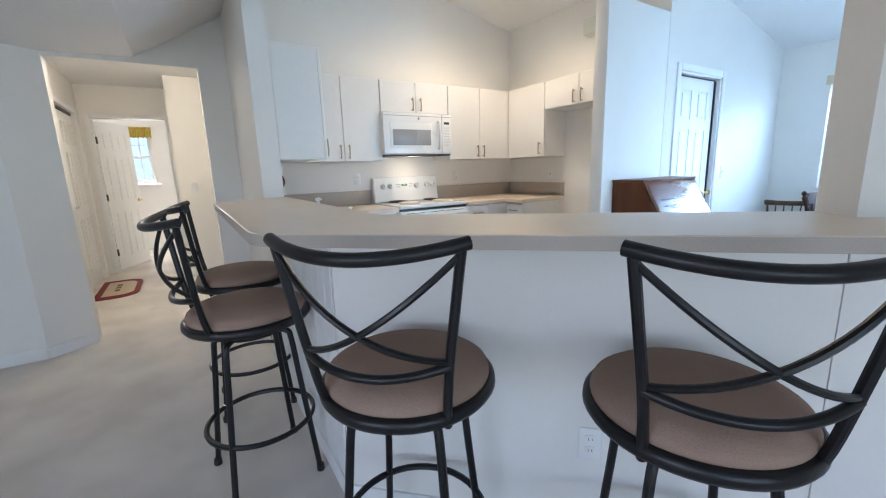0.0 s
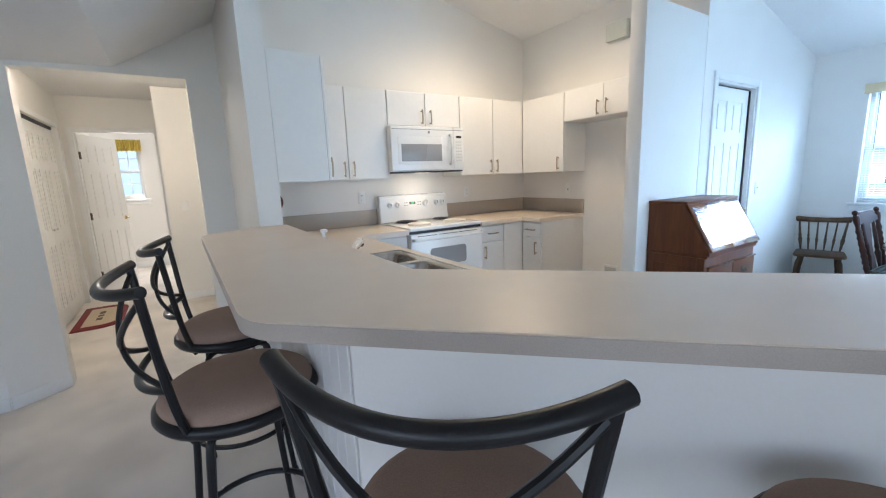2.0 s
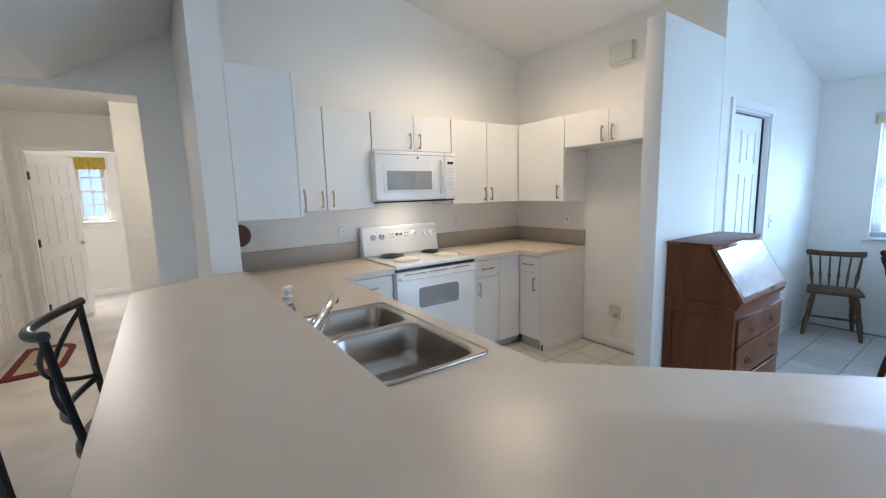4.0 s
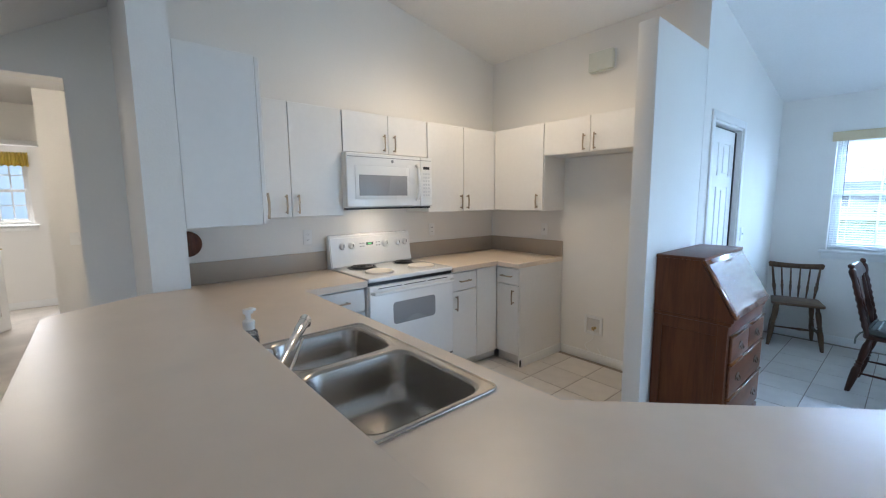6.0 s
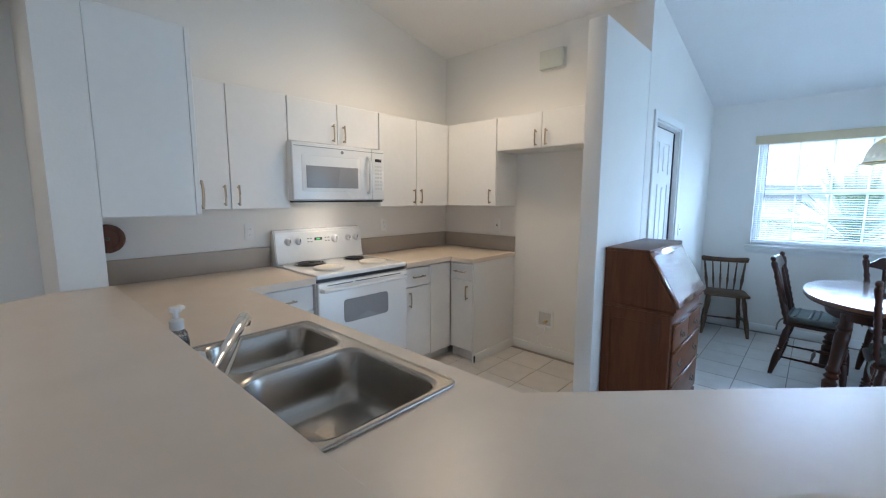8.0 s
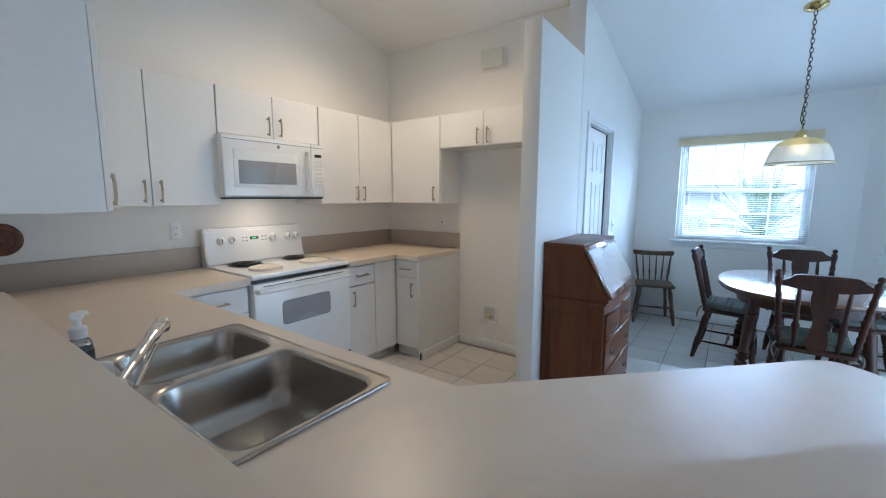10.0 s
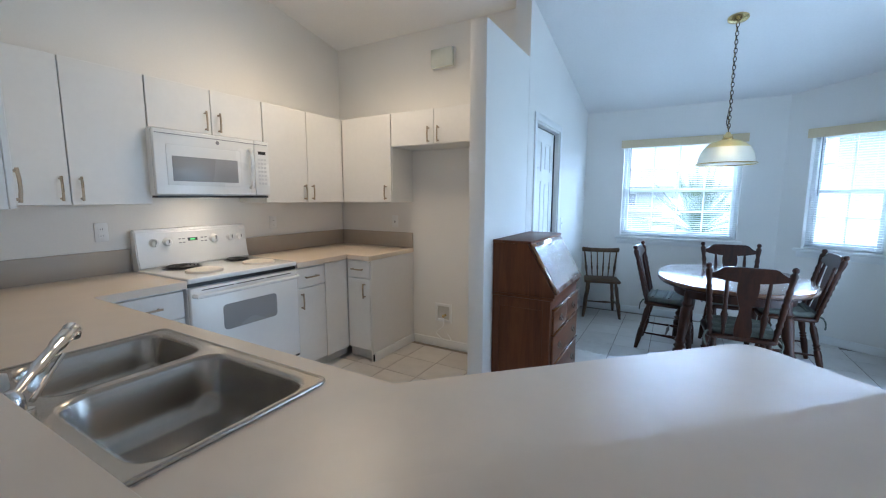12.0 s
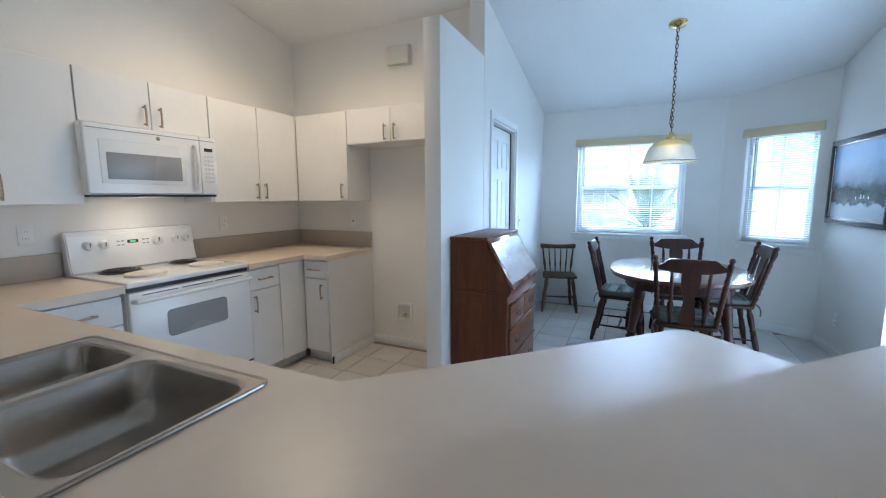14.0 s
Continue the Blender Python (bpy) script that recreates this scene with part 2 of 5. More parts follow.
def side_prism(points, x0, x1):
    """A body with the (y, z) outline points, from x0 to x1."""
    bm = bmesh.new()
    a = [bm.verts.new((x0, y, z)) for y, z in points]
    b = [bm.verts.new((x1, y, z)) for y, z in points]
    n = len(points)
    bm.faces.new(a)
    bm.faces.new(b[::-1])
    for i in range(n):
        bm.faces.new((a[i], a[(i + 1) % n], b[(i + 1) % n], b[i]))
    return bm


def tube(path, r, seg=10, bm=None, closed=False, caps=True):
    """A round bar along a path; r is one radius or one for each point."""
    bm = bm or bmesh.new()
    pts = [Vector(p) for p in path]
    n = len(pts)
    rad = r if isinstance(r, (list, tuple)) else [r] * n
    rings = []
    up = None
    for i, p in enumerate(pts):
        a = pts[i - 1] if (i or closed) else p
        b = pts[(i + 1) % n] if (i < n - 1 or closed) else p
        d = (b - a).normalized()
        if up is None:
            up = d.orthogonal().normalized()
        up = (up - d * up.dot(d)).normalized()
        side = d.cross(up)
        rings.append([bm.verts.new(p + rad[i] * (math.cos(2 * math.pi * k / seg) * up + math.sin(2 * math.pi * k / seg) * side)) for k in range(seg)])
    for i in range(n if closed else n - 1):
        a, b = rings[i], rings[(i + 1) % n]
        shift = 0
        if closed and i == n - 1:
            shift = min(range(seg), key=lambda s: (a[0].co - b[s].co).length)
        for k in range(seg):
            bm.faces.new((a[k], a[(k + 1) % seg], b[(k + 1 + shift) % seg], b[(k + shift) % seg]))
    if caps and not closed:
        bm.faces.new(rings[0][::-1])
        bm.faces.new(rings[-1])
    return bm


def lathe(profile, seg=24, bm=None, m=None):
    """A turned body: (radius, height) pairs round the z axis; a zero radius closes it."""
    own = bmesh.new()
    rings = []
    for r, z in profile:
        if r < 1e-5:
            rings.append([own.verts.new((0, 0, z))])
        else:
            rings.append([own.verts.new((r * math.cos(2 * math.pi * k / seg), r * math.sin(2 * math.pi * k / seg), z)) for k in range(seg)])
    for a, b in zip(rings, rings[1:]):
        for k in range(seg):
            q = [a[k % len(a)], a[(k + 1) % len(a)], b[(k + 1) % len(b)], b[k % len(b)]]
            q = [v for i, v in enumerate(q) if v not in q[:i]]
            if len(q) > 2:
                own.faces.new(q)
    if m is not None:
        bmesh.ops.transform(own, matrix=m, verts=own.verts)
    return own if bm is None else merge(bm, own)


def smooth_path(pts, n=8):
    """Points of a smooth curve through pts."""
    p = [Vector(q) for q in pts]
    out = []
    for i in range(len(p) - 1):
        a, b, c, d = p[max(i - 1, 0)], p[i], p[i + 1], p[min(i + 2, len(p) - 1)]
        for k in range(n):
            t = k / n
            out.append(0.5 * ((2 * b) + (c - a) * t + (2 * a - 5 * b + 4 * c - d) * t * t + (3 * b - a - 3 * c + d) * t ** 3))
    out.append(p[-1])
    return out


def upright(p0, p1):
    """The turn and shift that lays the z axis along p0 to p1."""
    d = Vector(p1) - Vector(p0)
    return Matrix.Translation(p0) @ d.to_track_quat("Z", "Y").to_matrix().to_4x4()


def structure(name, bm, material, label, category="", smooth=35):
    return tagged(part(name, bm, material, None, "", smooth), label, category or name.split("_")[0], "", "structure")


S2 = math.sqrt(2)


def un(u, n):
    """Plan place from the slanted bar's own axes: u along it, n across it."""
    return ((n + u) / S2, (n - u) / S2)


def roof(x):
    """Height of the vaulted ceiling."""
    return 2.40 + 0.20 * (5.95 - x) if x > 1.0 else 3.39 - 0.17 * (1.0 - x)


def wall_run(name, p0, p1, thick, label, top=None, openings=(), z0=0.0, material=None):
    """A wall from p0 to p1 with its thickness to the left of that way; openings are (from, to, sill, head) along it."""
    a, b = Vector(p0), Vector(p1)
    length = (b - a).length
    e = (b - a) / length
    nrm = Vector((-e.y, e.x)) * thick
    bm = bmesh.new()
    cuts = sorted({0.0, length, *[c for o in openings for c in o[:2]]} | ({(a.x - 1.0) / -e.x} if abs(e.x) > .1 and 0 < (1.0 - a.x) / e.x < length else set()))
    cuts = [c for c in cuts if 0 <= c <= length]

    def block(s0, s1, lo, hi):
        vs = []
        for s in (s0, s1):
            for off in (Vector((0, 0)), nrm):
                q = a + e * s + off
                for z in (lo, hi):
                    vs.append(bm.verts.new((q.x, q.y, z if z is not None else (top if top else roof((a + e * s).x) + 0.02))))
        for f in ((0, 1, 3, 2), (4, 6, 7, 5), (0, 4, 5, 1), (2, 3, 7, 6), (0, 2, 6, 4), (1, 5, 7, 3)):
            bm.faces.new([vs[i] for i in f])
    for s0, s1 in zip(cuts, cuts[1:]):
        if s1 - s0 < 1e-4:
            continue
        hole = [o for o in openings if o[0] <= s0 + 1e-5 and o[1] >= s1 - 1e-5]
        if not hole:
            block(s0, s1, z0, None)
        else:
            if hole[0][2] > z0:
                block(s0, s1, z0, hole[0][2])
            block(s0, s1, hole[0][3], None)
    return structure(name, bm, material or M_WALL, label, "wall", None)


# ---- large structure ----
structure("floor_carpet", box(-3.4, 6.2, -3.4, 9.6, -0.15, 0.0), M_CARPET, "light beige cut pile carpet of the living area", "carpet", None)
structure("floor_tile_bed", prism([un(2.9, 1.72), un(-0.78, 1.72), (0.66, 1.77), (0.66, 4.42), (3.8, 4.42), (3.8, 2.5), (5.95, 2.5), (5.95, 0.49), (5.5, -0.26), (2.9, -0.26)], 0.001, 0.006), M_GROUT, "brown grout bed under the kitchen and dining tiles", "floor", None)

# ceiling: the vault over kitchen, dining and living, and the flat one of the hall
bm = bmesh.new()
xs = [-3.5, 1.0, 6.5]
lo = [[bm.verts.new((x, y, roof(x))) for y in (-3.4, 4.6)] for x in xs]
hi = [[bm.verts.new((x, y, roof(x) + 0.15)) for y in (-3.4, 4.6)] for x in xs]
for i in range(2):
    bm.faces.new((lo[i][0], lo[i][1], lo[i + 1][1], lo[i + 1][0]))
    bm.faces.new((hi[i][0], hi[i + 1][0], hi[i + 1][1], hi[i][1]))
    for j in (0, 1):
        bm.faces.new((lo[i][j], lo[i + 1][j], hi[i + 1][j], hi[i][j]))
for i in (0, 2):
    bm.faces.new((lo[i][0], lo[i][1], hi[i][1], hi[i][0]))
structure("ceiling", bm, M_CEIL, "white textured vaulted ceiling", "ceiling", None)
structure("ceiling_hall", box(-1.9, 1.5, 4.57, 9.5, 2.44, 2.55), M_CEIL, "flat white ceiling over the hall and bathroom", "ceiling", None)

wall_run("wall_range", (3.80, 4.42), (0.68, 4.42), -0.12, "cream painted wall behind the range")
wall_run("wall_fridge", (3.80, 2.53), (3.80, 4.54), -0.12, "cream painted wall beside the refrigerator bay")
# divider between kitchen and dining: low part, then full height with the pantry doorway
structure("wall_divider_low", box(2.92, 3.70, 2.41, 2.52, 0, 2.42, 0.006), M_WALL, "white painted partition end with an open top", "wall")
wall_run("wall_pantry", (3.70, 2.41), (5.95, 2.41), 0.12, "white painted wall with the pantry doorway", openings=[(0.20, 0.92, 0.0, 2.0)])
wall_run("wall_window", (5.95, 2.55), (5.95, 0.49), 0.14, "white painted dining wall with a window", openings=[(0.57, 1.72, 0.93, 2.04)])
BAY0, BAY1 = Vector((5.95, 0.49)), Vector((5.50, -0.26))
BL = (BAY1 - BAY0).length
wall_run("wall_bay", BAY0, BAY1, 0.14, "white painted angled bay wall with a narrow window", openings=[(0.20, 0.77, 0.90, 2.03)])
# the opening in this wall is invented, out of view, for the dining fill lamp
wall_run("wall_picture", (5.50, -0.26), (2.85, -0.26), 0.12, "white painted dining wall with a framed picture", openings=[(1.08, 2.62, 0.05, 2.1)])
wall_run("wall_column", un(0.66, 1.70), un(2.26, 1.70), 0.16, "white painted wall at the end of the bar")
# closing walls of the living area
wall_run("wall_living_back", (2.85, -3.2), (-3.2, -3.2), 0.12, "white living room wall with patio door opening", openings=[(1.9, 5.0, 0.05, 2.05)])
wall_run("wall_living_side", (-3.2, -3.2), (-3.2, 4.385), 0.12, "white living room side wall with a window opening", openings=[(1.4, 3.8, 0.7, 2.05)])
wall_run("wall_living_east", (2.85, -0.38), (2.85, -3.2), 0.12, "white living room wall")
wall_run("wall_living_north", (-3.2, 4.265), (-0.735, 4.265), 0.12, "white living room wall beside the hall opening")
structure("wall_angle", prism([(-0.735, 4.265), (-0.478, 4.452), (-0.478, 4.572), (-0.88, 4.572), (-0.88, 4.388), (-0.735, 4.388)], 0, 2.62), M_WALL, "white angled wall end at the hall opening", "wall", None)
low = [(-3.198, 2.138), (-0.48, 2.142), (0.05, 2.158), (0.678, 2.535), (0.678, 2.62), (-3.198, 2.62)]
bm = prism([(x, -z) for x, z in low], -3.19, 4.448)
bmesh.ops.transform(bm, matrix=Matrix(((1, 0, 0, 0), (0, 0, 1, 0), (0, -1, 0, 0), (0, 0, 0, 1))), verts=bm.verts)
structure("ceiling_living", bm, M_CEIL, "low white living room ceiling sloping up to the stub wall", "ceiling", None)
# hall
wall_run("wall_hall_front", (-0.48, 4.45), (0.68, 4.45), 0.12, "white wall with the hall opening", openings=[(0.0, 0.94, 0.0, 2.115)])
wall_run("wall_stub", (0.68, 4.42), (0.68, 3.35), 0.13, "white stub wall ending at the bar")
wall_run("wall_hall_left", (-0.76, 4.57), (-0.76, 7.35), 0.12, "cream hall wall with bifold closet opening", top=2.46, openings=[(1.10, 2.55, 0.0, 2.05)])
structure("wall_closet_back", box(-1.45, -1.40, 5.4, 7.3, 0, 2.46), M_WALL, "plain closet back wall", "wall")
wall_run("wall_hall_end", (-0.88, 7.35), (0.30, 7.35), 0.11, "cream hall end wall with bathroom doorway", top=2.46, openings=[(0.22, 1.03, 0.0, 2.03)])
structure("wall_hall_jut", box(0.195, 0.72, 6.47, 7.35, 0, 2.46), M_WALL, "cream hall wall corner with a light switch", "wall")
wall_run("wall_hall_right", (0.58, 6.47), (0.58, 4.57), 0.12, "cream hall wall", top=2.46)
wall_run("wall_bath_left", (-1.6, 7.46), (-1.6, 9.3), 0.1, "white bathroom wall", top=2.46)
wall_run("wall_bath_back", (-1.7, 9.3), (1.2, 9.3), 0.12, "white bathroom wall with a window", top=2.46, openings=[(1.19, 1.57, 1.16, 2.09)])
wall_run("wall_bath_right", (1.1, 9.3), (1.1, 7.46), 0.1, "white bathroom wall", top=2.46)
structure("wall_bath_front", box(-1.7, -0.88, 7.35, 7.46, 0, 2.46), M_WALL, "white bathroom front wall", "wall")
structure("wall_bath_front_b", box(0.30, 1.2, 7.35, 7.46, 0, 2.46), M_WALL, "white bathroom front wall", "wall")

# knee wall that carries the bar
KX, KN = 0.63, 1.70
kc = (KX, S2 * KN - KX)
ki = (KX + 0.13, S2 * (KN + 0.13) - KX - 0.13)
structure("wall_knee", prism([(KX, 3.345), kc, un(0.656, KN), un(0.656, KN + 0.13), ki, (KX + 0.13, 3.345)], 0, 1.061), M_WALL, "white painted knee wall under the breakfast bar", "wall", None)

# ---- counters ----


def rounded(points, radii, n=6):
    """An outline with its corners rounded."""
    out = []
    m = len(points)
    for i in range(m):
        p, a, b = Vector(points[i]), Vector(points[i - 1]), Vector(points[(i + 1) % m])
        r = radii[i]
        if r <= 0:
            out.append((p.x, p.y))
            continue
        da, db = (a - p).normalized(), (b - p).normalized()
        s, t = p + da * r, p + db * r
        for k in range(n + 1):
            w = k / n
            q = s * (1 - w) ** 2 + p * 2 * w * (1 - w) + t * w * w
            out.append((q.x, q.y))
    return out


bar = thing("bar_countertop", 0.6, 2.4, 1.061, 0, "raised beige laminate breakfast bar top on the knee wall", "countertop")
BAR = rounded([(0.376, 3.165), (0.376, S2 * 1.41 - 0.376), un(0.80, 1.41), un(0.80, 1.695), un(0.658, 1.695), un(0.658, 1.842), (0.826, S2 * 1.842 - 0.826), (0.826, 3.345), (0.66, 3.345)],
              [0.05, 0.07, 0.02, 0, 0, 0, 0.0, 0, 0.02])
BARL = [(x - 0.6, y - 2.4) for x, y in BAR]
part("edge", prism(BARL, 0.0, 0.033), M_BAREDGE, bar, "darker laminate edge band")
part("top", prism(BARL, 0.033, 0.0365, 0.0015, 1), M_BAR, bar)

cl = thing("kitchen_countertop", 1.1, 2.9, 0.875, 0, "beige laminate kitchen counter with sink cutout and backsplash", "countertop")


def local(pts, x, y):
    return [(p - x, q - y) for p, q in pts]


FRONTN = 2.44
fx = 1.45
c1 = (fx, S2 * FRONTN - fx)
e0, e1 = un(0.79, FRONTN), un(0.79, 1.865)
# the slab in pieces round the sink opening
SX0, SX1, SY0, SY1 = 0.865, 1.355, 2.16, 2.945
bm = bmesh.new()
for pts in ([(0.765, SY1), (fx, SY1), (fx, 3.77), (1.875, 3.77), (1.875, 4.418), (0.815, 4.418), (0.815, 3.35), (0.765, 3.34)],
            [(0.765, SY0), (SX0, SY0), (SX0, SY1), (0.765, SY1)],
            [(SX1, SY0), (fx, SY0), (fx, SY1), (SX1, SY1)],
            rounded([(0.765, SY0), (0.765, S2 * 1.835 - 0.765), un(0.655, 1.835), un(0.655, 1.865), e1, e0, c1, (fx, SY0)], [0, 0, 0, 0, 0.0, 0.09, 0, 0])):
    merge(bm, prism(local(pts, 1.1, 2.9), 0.0, 0.04))
bmesh.ops.remove_doubles(bm, verts=bm.verts, dist=1e-5)
part("slab", bm, M_BAR, cl, "", None)
part("backsplash", box(0.815 - 1.1, 1.875 - 1.1, 4.398 - 2.9, 4.418 - 2.9, 0.04, 0.185, 0.003), M_SPLASH, cl, "tan laminate backsplash")
part("side_splash", box(0.812 - 1.1, 0.832 - 1.1, 3.36 - 2.9, 4.396 - 2.9, 0.04, 0.185, 0.003), M_SPLASH, cl, "tan laminate backsplash")

cr = thing("corner_countertop", 3.2, 4.1, 0.875, 0, "beige laminate corner counter with backsplash beside the range", "countertop")
part("slab", prism(local([(2.645, 3.77), (3.16, 3.77), (3.16, 3.53), (3.798, 3.53), (3.798, 4.418), (2.645, 4.418)], 3.2, 4.1), 0, 0.04, 0.003, 1), M_BAR, cr, "", None)
part("backsplash", box(-0.555, 0.578, 0.298, 0.318, 0.04, 0.185, 0.003), M_SPLASH, cr, "tan laminate backsplash")
part("side_splash", box(0.578, 0.598, -0.57, 0.318, 0.04, 0.185, 0.003), M_SPLASH, cr, "tan laminate backsplash")


# ---- cabinets ----
def bar_handle(name, parent, p, along, out, length=0.10):
    """A bowed pull on two feet: p its middle on the door, along its run, out the way it stands off."""
    p, a, o = Vector(p), Vector(along), Vector(out)
    h = length / 2
    pts = [p - a * h, p - a * h + o * 0.026, p + o * 0.030, p + a * h + o * 0.026, p + a * h]
    bm = tube([pts[0], pts[1]], 0.0055, 8)
    tube([pts[4], pts[3]], 0.0055, 8, bm)
    tube([p - a * (h + 0.012) + o * 0.026, p - a * h * 0.4 + o * 0.030, p + a * h * 0.4 + o * 0.030, p + a * (h + 0.012) + o * 0.026], 0.0062, 8, bm)
    return part(name, bm, M_HANDLE, parent, "aged brass bar pull")


def slab_door(parent, axis, plane, a0, a1, z0, z1, handle=None, name="door"):
    """A flat door or drawer front: axis 'y' faces -y at y=plane, 'x' faces -x at x=plane, 'X' faces +x."""
    t, g = 0.019, 0.0025
    if axis == "y":
        ob = part(name, box(a0 + g, a1 - g, plane, plane + t, z0 + g, z1 - g, 0.002, 1), M_CAB, parent)
        o = (0, -1, 0)
    elif axis == "x":
        ob = part(name, box(plane, plane + t, a0 + g, a1 - g, z0 + g, z1 - g, 0.002, 1), M_CAB, parent)
        o = (-1, 0, 0)
    else:
        ob = part(name, box(plane - t, plane, a0 + g, a1 - g, z0 + g, z1 - g, 0.002, 1), M_CAB, parent)
        o = (1, 0, 0)
    if handle:
        s, z, way = handle
        p = (s, plane, z) if axis == "y" else (plane, s, z)
        al = (0, 0, 1) if way == "v" else ((1, 0, 0) if axis == "y" else (0, 1, 0))
        bar_handle("handle", ob, p, al, o)
    return ob


# wall units: bottoms at 1.345, tops at 2.085
ZB, ZT = 1.345, 2.085
u = thing("wall_cabinet", 0, 0, 0, 0, "white laminate wall cabinet hung on the stub wall", "cabinet")
part("body", box(0.812, 1.115, 3.36, 4.068, ZB, ZT, 0.002, 1), M_CAB, u)
slab_door(u, "X", 1.137, 3.362, 4.066, ZB, ZT, (3.43, 1.43, "v"))
u = thing("wall_cabinet", 0, 0, 0, 0, "white laminate wall cabinet with two flat doors", "cabinet")
part("body", box(1.14, 1.888, 4.109, 4.418, ZB, ZT, 0.002, 1), M_CAB, u)
slab_door(u, "y", 4.088, 1.14, 1.515, ZB, ZT, (1.475, 1.43, "v"))
slab_door(u, "y", 4.088, 1.515, 1.888, ZB, ZT, (1.555, 1.43, "v"))
u = thing("wall_cabinet", 0, 0, 0, 0, "short white wall cabinet above the microwave", "cabinet")
part("body", box(1.892, 2.648, 4.109, 4.418, 1.795, ZT, 0.002, 1), M_CAB, u)
slab_door(u, "y", 4.088, 1.892, 2.27, 1.795, ZT, (2.228, 1.875, "v"))
slab_door(u, "y", 4.088, 2.27, 2.648, 1.795, ZT, (2.318, 1.875, "v"))
u = thing("wall_cabinet", 0, 0, 0, 0, "white laminate corner wall cabinet with two flat doors", "cabinet")
part("body", box(2.652, 3.795, 4.109, 4.418, ZB, ZT, 0.002, 1), M_CAB, u)
slab_door(u, "y", 4.088, 2.652, 3.06, ZB, ZT, (3.02, 1.43, "v"))
slab_door(u, "y", 4.088, 3.06, 3.468, ZB, ZT, (3.10, 1.43, "v"))
u = thing("wall_cabinet", 0, 0, 0, 0, "white laminate wall cabinet with one flat door", "cabinet")
part("body", box(3.489, 3.798, 3.532, 4.105, ZB, ZT, 0.002, 1), M_CAB, u)
slab_door(u, "x", 3.468, 3.532, 4.084, ZB, ZT, (3.585, 1.43, "v"))
u = thing("wall_cabinet", 0, 0, 0, 0, "short white wall cabinet over the empty refrigerator bay", "cabinet")
part("body", box(3.489, 3.798, 2.526, 3.528, 1.81, ZT, 0.002, 1), M_CAB, u)
slab_door(u, "x", 3.468, 3.105, 3.528, 1.81, ZT, (3.15, 1.885, "v"))
slab_door(u, "x", 3.468, 2.68, 3.105, 1.81, ZT, (3.06, 1.885, "v"))
slab_door(u, "x", 3.468, 2.526, 2.68, 1.81, ZT, None, "filler")

# base units
u = thing("base_cabinet", 0, 0, 0, 0, "white laminate drawer base cabinet beside the range", "cabinet")
part("body", box(1.475, 1.868, 3.815, 4.40, 0.10, 0.873), M_CAB, u)
part("toe_kick", box(1.475, 1.868, 3.87, 4.40, 0.0, 0.10), M_GREYPAINT, u, "grey vinyl toe kick")
for z0, z1 in ((0.71, 0.862), (0.41, 0.705), (0.11, 0.405)):
    slab_door(u, "y", 3.793, 1.485, 1.866, z0, z1, (1.68, (z0 + z1) / 2, "h"), "drawer")
u = thing("base_cabinet", 0, 0, 0, 0, "white laminate corner base cabinet with drawer and door", "cabinet")
part("body", box(2.652, 3.795, 3.815, 4.40, 0.10, 0.873), M_CAB, u)
part("toe_kick", box(2.652, 3.24, 3.87, 4.40, 0.0, 0.10), M_GREYPAINT, u, "grey vinyl toe kick")
slab_door(u, "y", 3.793, 2.655, 2.93, 0.715, 0.862, (2.785, 0.79, "h"), "drawer")
slab_door(u, "y", 3.793, 2.655, 2.93, 0.11, 0.71, (2.69, 0.615, "v"))
part("filler", box(2.932, 3.178, 3.793, 3.812, 0.103, 0.868, 0.002, 1), M_CAB, u)
u = thing("base_cabinet", 0, 0, 0, 0, "narrow white base cabinet with end panel at the refrigerator bay", "cabinet")
part("body", box(3.205, 3.797, 3.545, 3.812, 0.10, 0.873), M_CAB, u)
part("end_panel", box(3.185, 3.797, 3.535, 3.544, 0.004, 0.873), M_CAB, u)
part("toe_kick", box(3.235, 3.79, 3.546, 3.81, 0.0, 0.10), M_GREYPAINT, u, "grey vinyl toe kick")
part("base_trim", box(3.21, 3.797, 3.522, 3.534, 0.0, 0.085, 0.003), M_TRIM, u)
# solid black patch paints the dark of a notch that isn't cut
part("toe_notch", box(3.192, 3.206, 3.528, 3.5345, 0.012, 0.07), M_BLACK, u, "black patch standing for the shaded gap at the panel foot")
slab_door(u, "x", 3.183, 3.548, 3.79, 0.725, 0.862, (3.672, 0.795, "h"), "drawer")
slab_door(u, "x", 3.183, 3.548, 3.79, 0.11, 0.72, (3.60, 0.62, "v"))
u = thing("sink_base_cabinet", 0, 0, 0, 0, "white laminate sink base cabinet under the counter", "cabinet")
bm = box(1.40, 1.42, 2.10, 3.76, 0.10, 0.873)
box(0.78, 1.40, 2.10, 2.12, 0.10, 0.873, bm=bm)
box(0.78, 1.40, 3.02, 3.04, 0.10, 0.873, bm=bm)
box(0.78, 1.40, 2.12, 3.02, 0.10, 0.12, bm=bm)
part("body", bm, M_CAB, u)
part("toe_kick", box(1.34, 1.35, 2.10, 3.76, 0.0, 0.10), M_GREYPAINT, u)
slab_door(u, "X", 1.44, 2.14, 2.58, 0.11, 0.862, (2.53, 0.76, "v"))
slab_door(u, "X", 1.44, 2.58, 3.02, 0.11, 0.862, (2.63, 0.76, "v"))
slab_door(u, "X", 1.44, 3.02, 3.74, 0.11, 0.862, None, "filler")
u = thing("peninsula_cabinet", 0, 0, 0, 0, "white laminate base cabinet of the slanted peninsula", "cabinet")
part("body", prism([un(-0.60, 1.865), un(0.755, 1.865), un(0.755, 2.40), un(-0.41, 2.40)], 0.10, 0.873), M_CAB, u, "", None)
